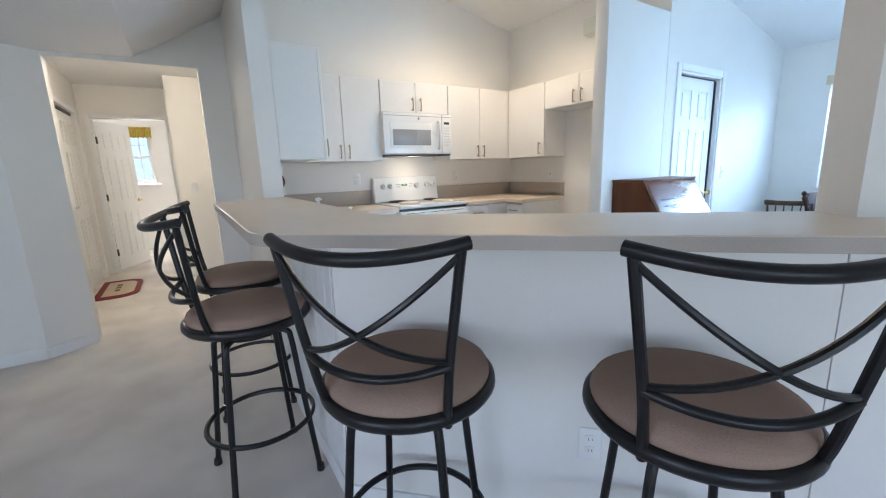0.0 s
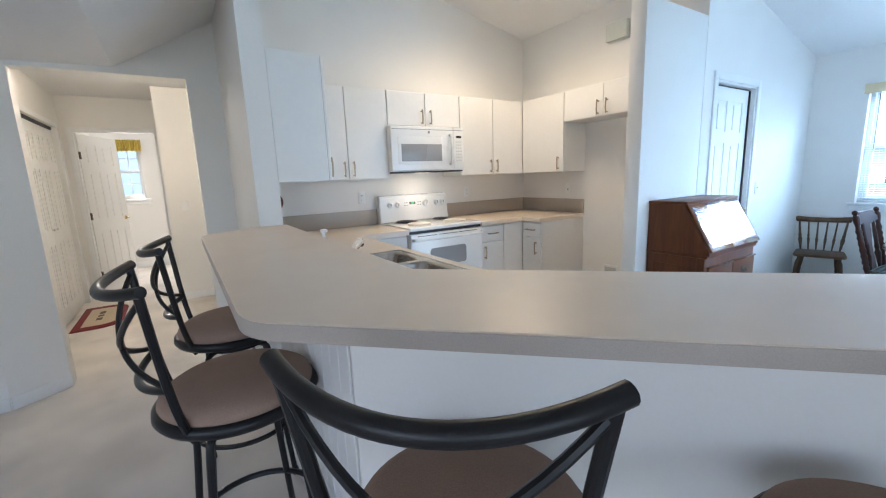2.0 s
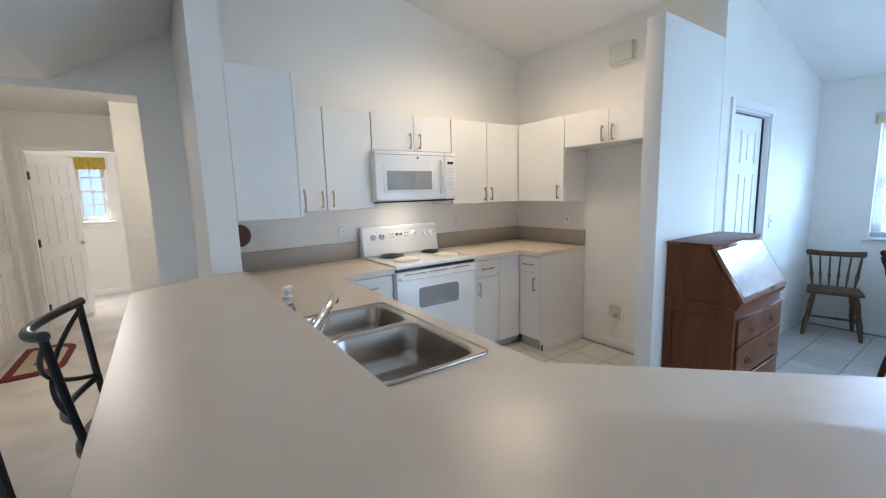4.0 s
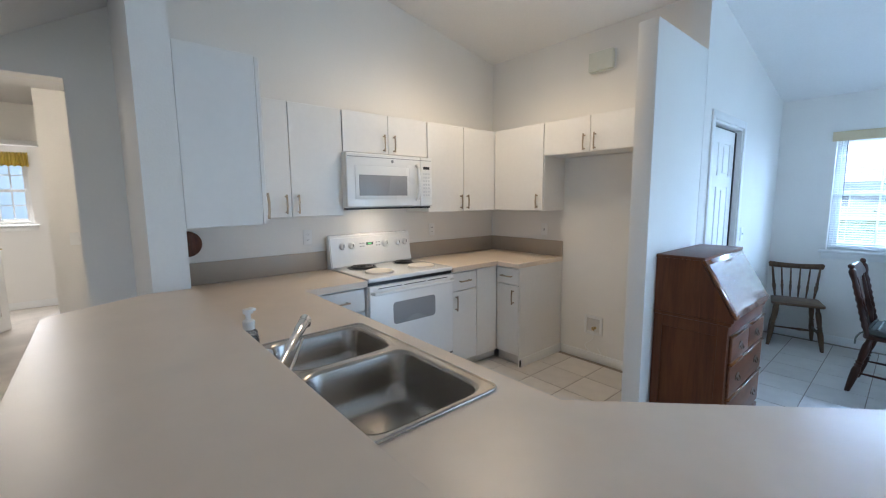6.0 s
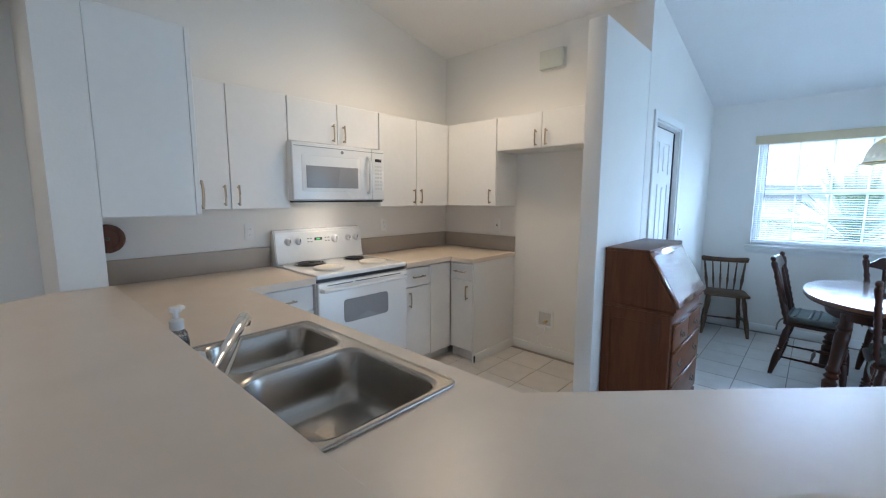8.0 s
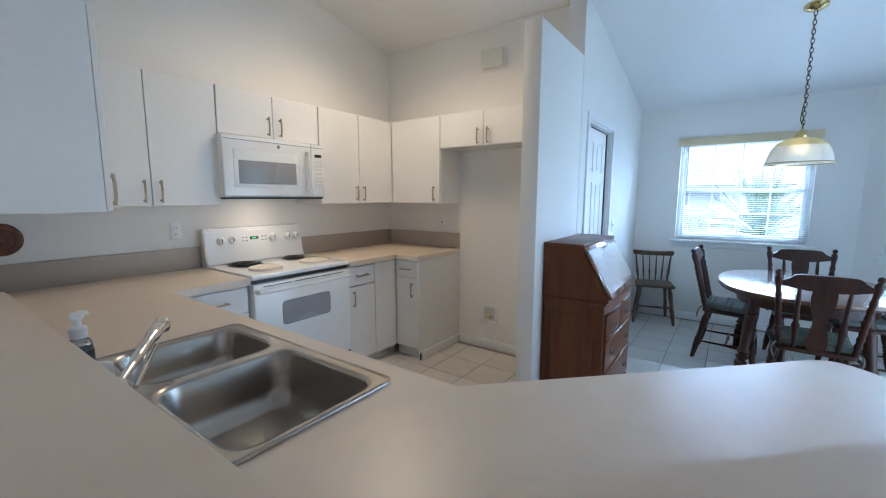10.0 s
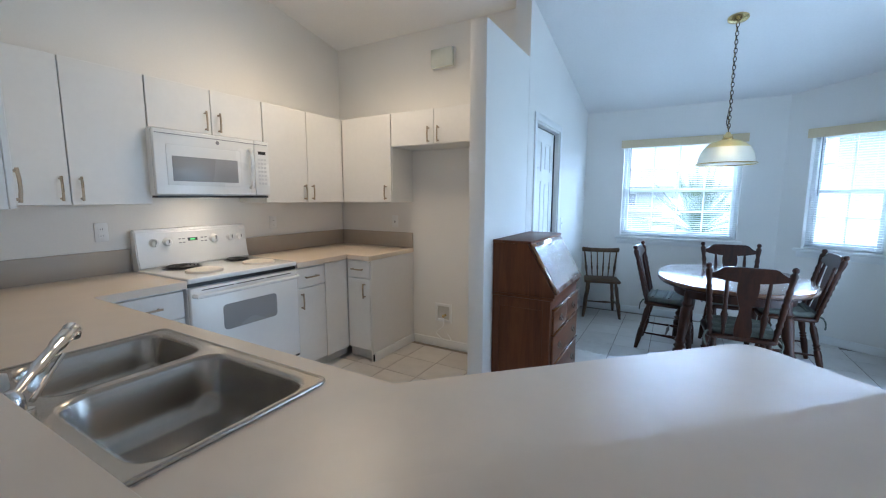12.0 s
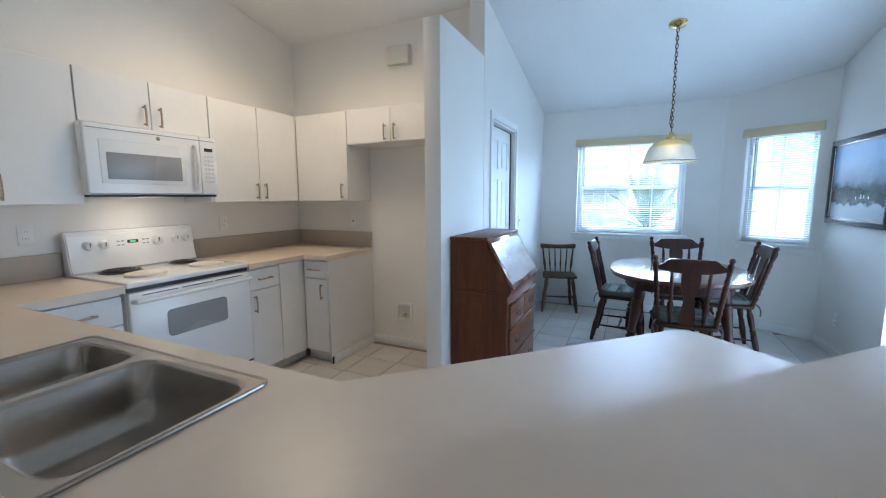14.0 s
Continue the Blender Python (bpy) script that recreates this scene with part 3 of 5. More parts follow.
part("toe_kick", prism([un(-0.60, 1.865), un(0.75, 1.865), un(0.75, 2.34), un(-0.35, 2.34)], 0.0, 0.10), M_GREYPAINT, u, "", None)

# ---- range ----
rg = thing("electric_range", 2.26, 4.1, 0, 0, "white freestanding electric range with coil burners", "stove")
part("body", box(-0.378, 0.378, -0.305, 0.30, 0.03, 0.895, 0.004), M_ENAMEL, rg)
part("cooktop", box(-0.380, 0.380, -0.335, 0.25, 0.896, 0.928, 0.010, 3), M_ENAMEL, rg)
part("black_gap", box(-0.376, 0.376, -0.318, -0.306, 0.872, 0.894), M_BLACK, rg, "black strip under the cooktop")
dr = part("oven_door", box(-0.376, 0.376, -0.338, -0.306, 0.235, 0.868, 0.008, 3), M_ENAMEL, rg)
part("window", prism(rounded([(-0.19, -0.08), (0.19, -0.08), (0.19, 0.08), (-0.19, 0.08)], [0.03] * 4), 0, 0.003), M_GREYGLASS, dr, "grey tinted oven window")
dr.children[0].matrix_basis = pose(0, -0.338, 0.655, 90)
bm = tube([(-0.36, -0.342, 0.825), (-0.352, -0.374, 0.825), (-0.30, -0.384, 0.826), (0.30, -0.384, 0.826), (0.352, -0.374, 0.825), (0.36, -0.342, 0.825)], 0.013, 10)
part("handle", bm, M_ENAMEL, dr, "white bar handle")
for k in range(3):
    part("vent_slot", box(-0.31 + 0.215 * k, -0.115 + 0.215 * k, -0.3395, -0.337, 0.848, 0.853), M_BLACK, dr)
part("drawer", box(-0.376, 0.376, -0.335, -0.306, 0.05, 0.222, 0.006), M_ENAMEL, rg)
part("drawer_gap", box(-0.374, 0.374, -0.3305, -0.3055, 0.2225, 0.2345), M_BLACK, rg, "black gap over the drawer")
part("kick", box(-0.36, 0.36, -0.30, -0.29, 0.0, 0.048), M_BLACK, rg)
bm = side_prism([(0.215, 0.928), (0.232, 0.985), (0.252, 1.160), (0.268, 1.178), (0.305, 1.180), (0.305, 0.90), (0.25, 0.90)], -0.380, 0.380)
bmesh.ops.recalc_face_normals(bm, faces=bm.faces)
bmesh.ops.bevel(bm, geom=list(bm.edges), offset=0.007, segments=2, affect="EDGES")
bg = part("backguard", bm, M_ENAMEL, rg)


def on_guard(z):
    return 0.232 + (z - 0.985) * 0.02 / 0.175


for x, r in ((-0.275, 0.026), (-0.195, 0.026), (0.12, 0.031), (0.245, 0.025), (0.318, 0.025)):
    k = part("knob", lathe([(r + 0.004, 0), (r + 0.003, 0.006), (r, 0.008), (r * 0.86, 0.026), (r * 0.7, 0.029), (0, 0.029)], 18), M_PLASTIC, bg)
    k.matrix_basis = pose(x, on_guard(1.09), 1.09, 96)
    g = part("grip", box(-0.004, 0.004, -r * 0.85, r * 0.85, 0.026, 0.034, 0.0015), M_PLASTIC, k)
    part("pointer", box(-0.0022, 0.0022, -r * 0.1, r * 0.84, 0.034, 0.0348), M_DARKINK, k, "dark pointer mark")
part("clock", box(-0.06, 0.005, on_guard(1.10) - 0.003, on_guard(1.10) + 0.01, 1.086, 1.108, 0.001), M_BLACK, bg, "black clock window")
part("clock_digits", box(-0.045, -0.012, on_guard(1.10) - 0.0036, on_guard(1.10) - 0.002, 1.091, 1.103), M_LCD, bg, "green clock digits")
for i, x in enumerate((-0.12, -0.095, 0.03, 0.055)):
    for z in (1.075, 1.10):
        part("button", box(x, x + 0.015, on_guard(z) - 0.0025, on_guard(z) + 0.006, z, z + 0.007), M_GREYINK, bg)
for x, y, r, covered in ((-0.19, 0.085, 0.10, 0), (-0.19, -0.165, 0.105, 1), (0.19, 0.085, 0.075, 0), (0.19, -0.165, 0.105, 1)):
    if covered:
        part("burner_cover", lathe([(0, 0.946), (r * 0.86, 0.946), (r * 0.97, 0.943), (r, 0.936), (r, 0.929), (r * 0.97, 0.929)], 32, m=pose(x, y, 0)), M_CREAM, rg, "cream enamel burner cover")
    else:
        b = part("burner", lathe([(r * 1.16, 0.932), (r * 1.10, 0.935), (r * 1.02, 0.931), (r * 0.5, 0.929), (0, 0.929)], 28, m=pose(x, y, 0)), M_BLACK, rg, "black drip pan")
        turns = 4
        path = [(x + (0.018 + (r - 0.02) * k / 90) * math.cos(2 * math.pi * turns * k / 90), y + (0.018 + (r - 0.02) * k / 90) * math.sin(2 * math.pi * turns * k / 90), 0.940) for k in range(91)]
        part("coil", tube(path, 0.0058, 6), M_COIL, b, "black spiral heating coil")

# ---- microwave ----
mw = thing("microwave", 2.256, 4.418, 1.385, 0, "white over-range microwave with grey door window", "microwave")
part("body", box(-0.378, 0.378, -0.375, 0.0, 0.012, 0.402, 0.004), M_ENAMEL, mw)
md = part("door", box(-0.380, 0.262, -0.405, -0.376, 0.018, 0.400, 0.008, 3), M_ENAMEL, mw)
part("window_frame", box(-0.315, 0.155, -0.4075, -0.404, 0.075, 0.315, 0.003), M_ENAMEL, md)
part("window", box(-0.285, 0.13, -0.4095, -0.407, 0.10, 0.248, 0.001), M_GREYGLASS, md, "grey mesh window")
part("top_vent", box(-0.37, 0.37, -0.4065, -0.404, 0.372, 0.376), M_GREYINK, md)
part("badge", lathe([(0, 0.002), (0.011, 0.002), (0.012, 0)], 16, m=pose(0.0, -0.4052, 0.352, 90)), M_GREYINK, md, "small round grey badge")
part("handle", tube(smooth_path([(0.222, -0.405, 0.07), (0.222, -0.432, 0.085), (0.222, -0.440, 0.20), (0.222, -0.432, 0.315), (0.222, -0.405, 0.33)], 5), 0.012, 10), M_ENAMEL, md, "white curved handle")
pn = part("control_panel", box(0.265, 0.380, -0.405, -0.376, 0.018, 0.400, 0.006, 2), M_ENAMEL, mw)
part("display", box(0.292, 0.352, -0.4068, -0.404, 0.305, 0.327), M_BLACK, pn, "black display")
for r in range(7):
    for c in range(3):
        part("key", box(0.289 + 0.024 * c, 0.306 + 0.024 * c, -0.4062, -0.404, 0.095 + 0.028 * r, 0.109 + 0.028 * r), M_KEY, pn)
part("underside", box(-0.37, 0.37, -0.39, -0.02, 0.0, 0.012), M_BLACK, mw, "black vented underside")
part("hood_lamp", box(-0.06, 0.06, -0.30, -0.24, -0.0008, 0.0), M_LAMP, mw, "lit warm lamp lens")

# ---- sink, faucet, soap ----
sk = thing("double_sink", 1.11, 2.55, 0.915, 0, "brushed stainless double-bowl kitchen sink", "sink")
ox0, ox1, oy0, oy1 = -0.268, 0.262, -0.395, 0.410


def bowl_ring(x0, x1, y0, y1, r, z, n=6):
    return [(x, y, z) for x, y in rounded([(x0, y0), (x1, y0), (x1, y1), (x0, y1)], [r] * 4, n)]


def bowl(x0, x1, y0, y1, depth):
    rings = [bowl_ring(x0 - .012, x1 + .012, y0 - .012, y1 + .012, 0.075, 0.008), bowl_ring(x0 - .004, x1 + .004, y0 - .004, y1 + .004, 0.072, 0.005), bowl_ring(x0, x1, y0, y1, 0.070, -0.004),
             bowl_ring(x0 + .007, x1 - .007, y0 + .007, y1 - .007, 0.070, -depth * 0.55),
             *[bowl_ring(x0 + .010 + d, x1 - .010 - d, y0 + .010 + d, y1 - .010 - d, 0.07, -depth * 0.55 - dz)
               for d, dz in [(0.055 * (1 - math.cos(a_)), (depth * 0.36) * math.sin(a_)) for a_ in (0.35, 0.7, 1.0, 1.25, 1.45)]],
             bowl_ring(x0 + .095, x1 - .095, y0 + .095, y1 - .095, 0.06, -depth * 0.955),
             bowl_ring((x0 + x1) / 2 - .045, (x0 + x1) / 2 + .045, (y0 + y1) / 2 - .045, (y0 + y1) / 2 + .045, 0.045, -depth - .004)]
    bm = bmesh.new()
    vr = [[bm.verts.new(p) for p in ring] for ring in rings]
    for a, b in zip(vr, vr[1:]):
        for i in range(len(a)):
            bm.faces.new((a[i], a[(i + 1) % len(a)], b[(i + 1) % len(b)], b[i]))
    bm.faces.new(vr[-1])
    return bm, rings[0]


bowls = [(-0.150, 0.222, -0.370, 0.035, 0.17), (-0.140, 0.222, 0.088, 0.383, 0.15)]
rims = []
for b in bowls:
    bm, rim = bowl(*b)
    rims.append(rim)
    w = part("bowl", bm, M_STEEL, sk, "brushed steel bowl", 50)
    dx, dy = (b[0] + b[1]) / 2, (b[2] + b[3]) / 2
    part("drain", lathe([(0.046, -b[4] - 0.002), (0.044, -b[4] + 0.001), (0.036, -b[4] - 0.001), (0.030, -b[4] - 0.003), (0, -b[4] - 0.003)], 24, m=pose(dx, dy, 0)), M_CHROME, w, "steel drain strainer")
# flat deck around the bowls, in strips with a raised rim
bm = bmesh.new()
outer = [(x, y) for x, y in rounded([(ox0, oy0), (ox1, oy0), (ox1, oy1), (ox0, oy1)], [0.03] * 4)]
ov = [bm.verts.new((x, y, 0.0075)) for x, y in outer]
oe = [bm.edges.new((ov[i], ov[(i + 1) % len(ov)])) for i in range(len(ov))]
allv = list(oe)
for rim in rims:
    rv = [bm.verts.new((x, y, 0.0075)) for x, y, _ in rim]
    allv += [bm.edges.new((rv[i], rv[(i + 1) % len(rv)])) for i in range(len(rv))]
bmesh.ops.triangle_fill(bm, use_beauty=True, use_dissolve=False, edges=allv)
part("deck", bm, M_STEEL, sk, "", 30)
part("rim", tube([(x, y, 0.005) for x, y in outer], 0.0055, 8, closed=True), M_STEEL, sk)

fc = thing("kitchen_faucet", 0.900, 2.590, 0.9225, 53, "chrome single-lever kitchen faucet on the sink deck", "faucet")
part("base_plate", prism(rounded([(-0.030, -0.034), (0.030, -0.034), (0.030, 0.034), (-0.030, 0.034)], [0.027] * 4), 0, 0.012, 0.003), M_CHROME, fc)
part("body", lathe([(0.024, 0.012), (0.022, 0.04), (0.018, 0.052), (0.010, 0.060), (0, 0.061)], 20), M_CHROME, fc)
part("spout", tube(smooth_path([(0.0, 0.0, 0.042), (0.09, 0.0, 0.062), (0.20, 0.0, 0.084), (0.280, 0.0, 0.098)], 5), [0.008] * 3 + [0.010] * 3 + [0.015] * 5 + [0.0185] * 5, 12), M_CHROME, fc)
part("spray_head", tube([(0.275, 0.0, 0.098), (0.300, 0.0, 0.102), (0.317, 0.0, 0.092), (0.322, 0.0, 0.072)], [0.0185, 0.021, 0.019, 0.011], 14), M_CHROME, fc)
part("lever", tube(smooth_path([(0.01, -0.03, 0.030), (0.09, -0.024, 0.045), (0.20, -0.016, 0.066)], 5), [0.006] * 6 + [0.005] * 5, 8), M_CHROME, fc)
sp = thing("soap_bottle", 0.881, 2.79, 0.9225, 70, "white foam pump soap bottle with dark soap", "soap bottle")
part("bottle", lathe([(0, 0), (0.030, 0), (0.033, 0.006), (0.034, 0.09), (0.030, 0.112), (0.020, 0.122), (0.018, 0.13)], 20), M_SOAP, sp, "clear plastic bottle")
part("soap", lathe([(0, 0.003), (0.029, 0.004), (0.031, 0.05), (0, 0.05)], 20), M_BLACK, sp, "dark liquid soap")
part("label_band", lathe([(0.0336, 0.012), (0.0348, 0.014), (0.0348, 0.088), (0.0336, 0.090)], 20), M_BLACK, sp, "dark printed label band")
part("pump", lathe([(0.022, 0.122), (0.023, 0.148), (0.018, 0.152), (0.010, 0.154), (0.010, 0.172), (0.019, 0.174), (0.019, 0.188), (0, 0.190)], 18), M_PLASTIC, sp, "white pump cap")
part("nozzle", tube([(0, 0, 0.182), (0.022, -0.01, 0.182), (0.042, -0.02, 0.176)], [0.009, 0.008, 0.006], 8), M_PLASTIC, sp)
sp.scale = (0.82, 0.82, 1.0)
ss = thing("dish_scrubber", 0.890, 2.715, 0.9225, 30, "white and dark dish scrubber lying by the faucet", "scrubber")
part("bristles", box(-0.03, 0.03, -0.02, 0.02, 0, 0.024, 0.006), M_BLACK, ss, "dark bristles")
part("grip", lathe([(0.020, -0.035), (0.022, -0.02), (0.018, 0.02), (0.014, 0.035), (0, 0.036)], 14, m=pose(0, -0.01, 0.034, 90, 0, 60)), M_PLASTIC, ss, "white grip")
ss.scale = (0.85, 0.85, 1.35)

# ---- doors, casings, windows ----


def casing(name, parent, x0, x1, head, w=0.058, t=0.014, label=""):
    """Mitred door trim round an opening in the x-z plane, standing proud towards -y."""
    part(name, box(x0 - w, x0, -t, 0, 0, head + w, 0.004), M_TRIM, parent, label)
    part(name, box(x1, x1 + w, -t, 0, 0, head + w, 0.004), M_TRIM, parent, label)
    part(name, box(x0, x1, -t, 0, head, head + w, 0.004), M_TRIM, parent, label)


def six_panel(parent, w, h, t=0.034, cols=2):
    """A moulded panel door leaf in its own x-z plane, x from 0 to w."""
    core = part("leaf", box(0, w, 0.006, t - 0.006, 0, h), M_DOOR, parent)
    rows = [(0.085 * h, 0.40 * h), (0.475 * h, 0.775 * h), (0.82 * h, 0.945 * h)]
    m = 0.11 * w / 0.7
    cw = (w - m * (cols + 1)) / cols
    bm = bmesh.new()
    xs_ = [(m + c * (cw + m), m + c * (cw + m) + cw) for c in range(cols)]
    for ya, yb in ((0.0, 0.006), (t - 0.006, t)):
        edges = [0] + [v for p in xs_ for v in p] + [w]
        for i in range(0, len(edges), 2):
            box(edges[i], edges[i + 1], ya, yb, 0, h, bm=bm)
        zs = [0] + [v for r in rows for v in r] + [h]
        for (a, b) in xs_:
            for i in range(0, len(zs), 2):
                box(a, b, ya, yb, zs[i], zs[i + 1], bm=bm)
    part("stiles_and_rails", bm, M_DOOR, parent, "", None)
    for a, b in xs_:
        for z0, z1 in rows:
            for ya, yb in ((0.0015, 0.0062), (t - 0.0062, t - 0.0015)):
                part("panel", box(a + 0.022, b - 0.022, ya, yb, z0 + 0.022, z1 - 0.022, 0.0045, 1), M_DOOR, parent)
    return core


pd = thing("pantry_door_frame", 3.70, 2.41, 0, 0, "white door casing round the pantry doorway", "door frame", "", "structure")
casing("casing", pd, 0.20, 0.92, 2.0)
for a, b in ((0.20, 0.215), (0.905, 0.92)):
    part("jamb", box(a, b, 0.0, 0.12, 0, 2.0), M_TRIM, pd)
part("jamb", box(0.215, 0.905, 0.0, 0.12, 1.985, 2.0), M_TRIM, pd)
# black strips paint the shade of the gap round the door leaf
part("weatherstrip", box(0.887, 0.905, 0.036, 0.060, 0, 1.972), M_BLACK, pd, "black strip standing for the shade in the door gap")
part("weatherstrip", box(0.217, 0.905, 0.050, 0.060, 1.9725, 1.985), M_BLACK, pd, "black strip standing for the shade in the door gap")
dd = thing("door_pantry", 3.917, 2.450, 0.012, 0, "white six-panel pantry door standing slightly ajar", "door", "", "structure")
six_panel(dd, 0.655, 1.958)
kb = part("knob", lathe([(0.024, 0), (0.024, 0.006), (0.010, 0.012), (0.010, 0.03), (0.022, 0.042), (0.026, 0.054), (0.018, 0.066), (0, 0.068)], 18, m=pose(0.615, 0.0, 0.93, 90)), M_BRASS, dd, "brass door knob")
structure("wall_pantry_back", box(3.93, 5.2, 3.4, 3.45, 0, 2.33), M_WALL, "plain pantry back wall", "wall")
structure("ceiling_pantry", box(3.93, 5.93, 2.56, 3.40, 2.33, 2.37), M_WALL, "plain pantry ceiling", "ceiling")
structure("wall_pantry_side", box(5.2, 5.25, 2.56, 3.45, 0, 2.33), M_WALL, "plain pantry side wall", "wall")

bf = thing("bathroom_door_frame", -0.88, 7.35, 0, 0, "white door casing round the bathroom doorway", "door frame", "", "structure")
casing("casing", bf, 0.22, 1.03, 2.03, 0.05)
part("jamb", box(0.22, 0.235, 0, 0.11, 0, 2.03), M_TRIM, bf)
part("jamb", box(1.015, 1.03, 0, 0.11, 0, 2.03), M_TRIM, bf)
bd = thing("door_bathroom", -0.636, 7.455, 0.012, 65, "cream six-panel bathroom door standing open", "door", "", "structure")
six_panel(bd, 0.72, 2.0)
for z in (0.25, 1.0, 1.75):
    part("hinge", box(-0.012, 0.012, -0.008, 0.010, z - 0.045, z + 0.045, 0.002), M_BRONZE, bd, "dark metal hinge")
part("lever", tube([(0.665, -0.001, 0.93), (0.665, -0.045, 0.93), (0.62, -0.052, 0.93), (0.56, -0.050, 0.928)], 0.008, 8), M_BRASS, bd, "brass lever handle")
part("rose", lathe([(0.028, 0), (0.026, 0.008), (0, 0.009)], 18, m=pose(0.665, 0, 0.93, 90)), M_BRASS, bd)

cf = thing("closet_door_frame", -0.76, 4.57, 0, 90, "white trim round the hall closet opening", "door frame", "", "structure")
casing("casing", cf, 1.10, 2.55, 2.05, 0.05)
part("track", box(1.10, 2.55, 0.03, 0.07, 2.02, 2.05), M_BLACK, cf, "dark bifold track")
for i in range(4):
    lf = thing("bifold_door", -0.795, 5.674 + 0.362 * i, 0.012, 90, "cream panelled bifold closet door leaf", "closet door", "closet doors", "structure")
    six_panel(lf, 0.357, 2.0, 0.03, 2)
    if i in (1, 2):
        part("knob", lathe([(0.008, 0), (0.008, 0.012), (0.016, 0.02), (0.014, 0.03), (0, 0.032)], 14, m=pose(0.05 if i == 2 else 0.30, 0, 0.95, 90)), M_TRIM, lf)


def window(name, p0, p1, sill, head, cols, label, tilt_seed=3, blinds=True):
    """A double-hung window set in an opening from p0 to p1 along the wall's inner face, seen with p0 at left: frame, sashes,
    muntins, glass and sill, and a lowered slat blind as a thing of its own."""
    a, b = Vector(p0), Vector(p1)
    w, h = (b - a).length, head - sill
    ang = math.degrees(math.atan2((b - a).y, (b - a).x))
    win = thing(name, a.x, a.y, sill, ang, label, "window", "", "structure")
    d0, d1 = 0.075, 0.115
    for x0, x1 in ((0, 0.035), (w - 0.035, w)):
        part("frame_jamb", box(x0, x1, d0, d1 + 0.02, 0, h, 0.003), M_TRIM, win)
    part("frame_head", box(0.035, w - 0.035, d0, d1 + 0.02, h - 0.035, h, 0.003), M_TRIM, win)
    part("frame_bottom", box(0.035, w - 0.035, d0, d1 + 0.02, 0, 0.035, 0.003), M_TRIM, win)
    mid = h * 0.49
    for lo_, hi_, yy in ((0.035, mid + 0.02, d0 + 0.005), (mid - 0.02, h - 0.035, d0 + 0.03)):
        s = part("sash", box(0.035, 0.067, yy, yy + 0.022, lo_, hi_, 0.003), M_TRIM, win)
        box_list = [(w - 0.067, w - 0.035, lo_, hi_), (0.067, w - 0.067, lo_, lo_ + 0.04), (0.067, w - 0.067, hi_ - 0.04, hi_)]
        for x0, x1, z0, z1 in box_list:
            part("rail", box(x0, x1, yy, yy + 0.022, z0, z1, 0.003), M_TRIM, s)
        for c in range(1, cols):
            x = 0.067 + (w - 0.134) * c / cols
            part("muntin", box(x - 0.008, x + 0.008, yy + 0.004, yy + 0.018, lo_ + 0.04, hi_ - 0.04), M_TRIM, s)
        z = (lo_ + hi_) / 2
        part("muntin", box(0.067, w - 0.067, yy + 0.0045, yy + 0.0175, z - 0.008, z + 0.008), M_TRIM, s)
        g = part("pane", box(0.06, w - 0.06, yy + 0.009, yy + 0.012, lo_ + 0.03, hi_ - 0.03), M_GLASS, win, "clear glass", None)
        g.visible_shadow = False
    part("sill", box(-0.05, w + 0.05, -0.045, d0, -0.028, -0.002, 0.006), M_TRIM, win)
    part("apron", box(-0.03, w + 0.03, -0.014, -0.0005, -0.085, -0.029, 0.004), M_TRIM, win)
    if not blinds:
        return win
    bl = thing("window_blind", a.x, a.y, sill, ang, "lowered white mini blind with a cream valance", "blind", "dining window blinds")
    part("valance", box(-0.03, w + 0.03, -0.035, -0.016, h - 0.075, h + 0.012, 0.004), M_VALANCE, bl, "cream fabric valance")
    for x in (-0.03, w + 0.012):
        part("valance_end", box(x, x + 0.018, -0.0155, -0.001, h - 0.075, h + 0.012, 0.003), M_TRIM, bl)
    part("head_rail", box(0.01, w - 0.01, 0.01, 0.05, h - 0.035, h - 0.003, 0.003), M_BLIND, bl)
    n = int((h - 0.07) / 0.0225)
    me = None
    for i in range(n):
        z = 0.03 + (h - 0.075) * i / n
        if me is None:
            bm = bmesh.new()
            prof = [(-0.0125, -0.0012), (0.0, 0.0012), (0.0125, -0.0012)]
            va = [bm.verts.new((0.012, y, zz)) for y, zz in prof]
            vb = [bm.verts.new((w - 0.012, y, zz)) for y, zz in prof]
            vc = [bm.verts.new((0.012, y, zz - 0.0008)) for y, zz in prof]
            vd = [bm.verts.new((w - 0.012, y, zz - 0.0008)) for y, zz in prof]
            for k in range(2):
                bm.faces.new((va[k], va[k + 1], vb[k + 1], vb[k]))
                bm.faces.new((vc[k], vd[k], vd[k + 1], vc[k + 1]))
            bm.faces.new((va[0], vb[0], vd[0], vc[0]))
            bm.faces.new((va[2], vc[2], vd[2], vb[2]))
            me = finish(bm, "slat", M_BLIND)
        s = new("slat", me)
        s.parent = bl
        s.matrix_basis = pose(0, 0.030, z, -2)
    for x in (0.12, w * 0.5, w - 0.12):
        part("cord", tube([(x, 0.030, 0.01), (x, 0.030, h - 0.03)], 0.0012, 5), M_BLIND, bl)
    part("bottom_rail", box(0.012, w - 0.012, 0.018, 0.042, 0.006, 0.024, 0.004), M_BLIND, bl)
    part("wand", tube([(0.075, 0.006, h - 0.05), (0.08, 0.002, h - 0.62)], 0.0035, 6), M_GREYINK, bl, "grey tilt wand")
    return win


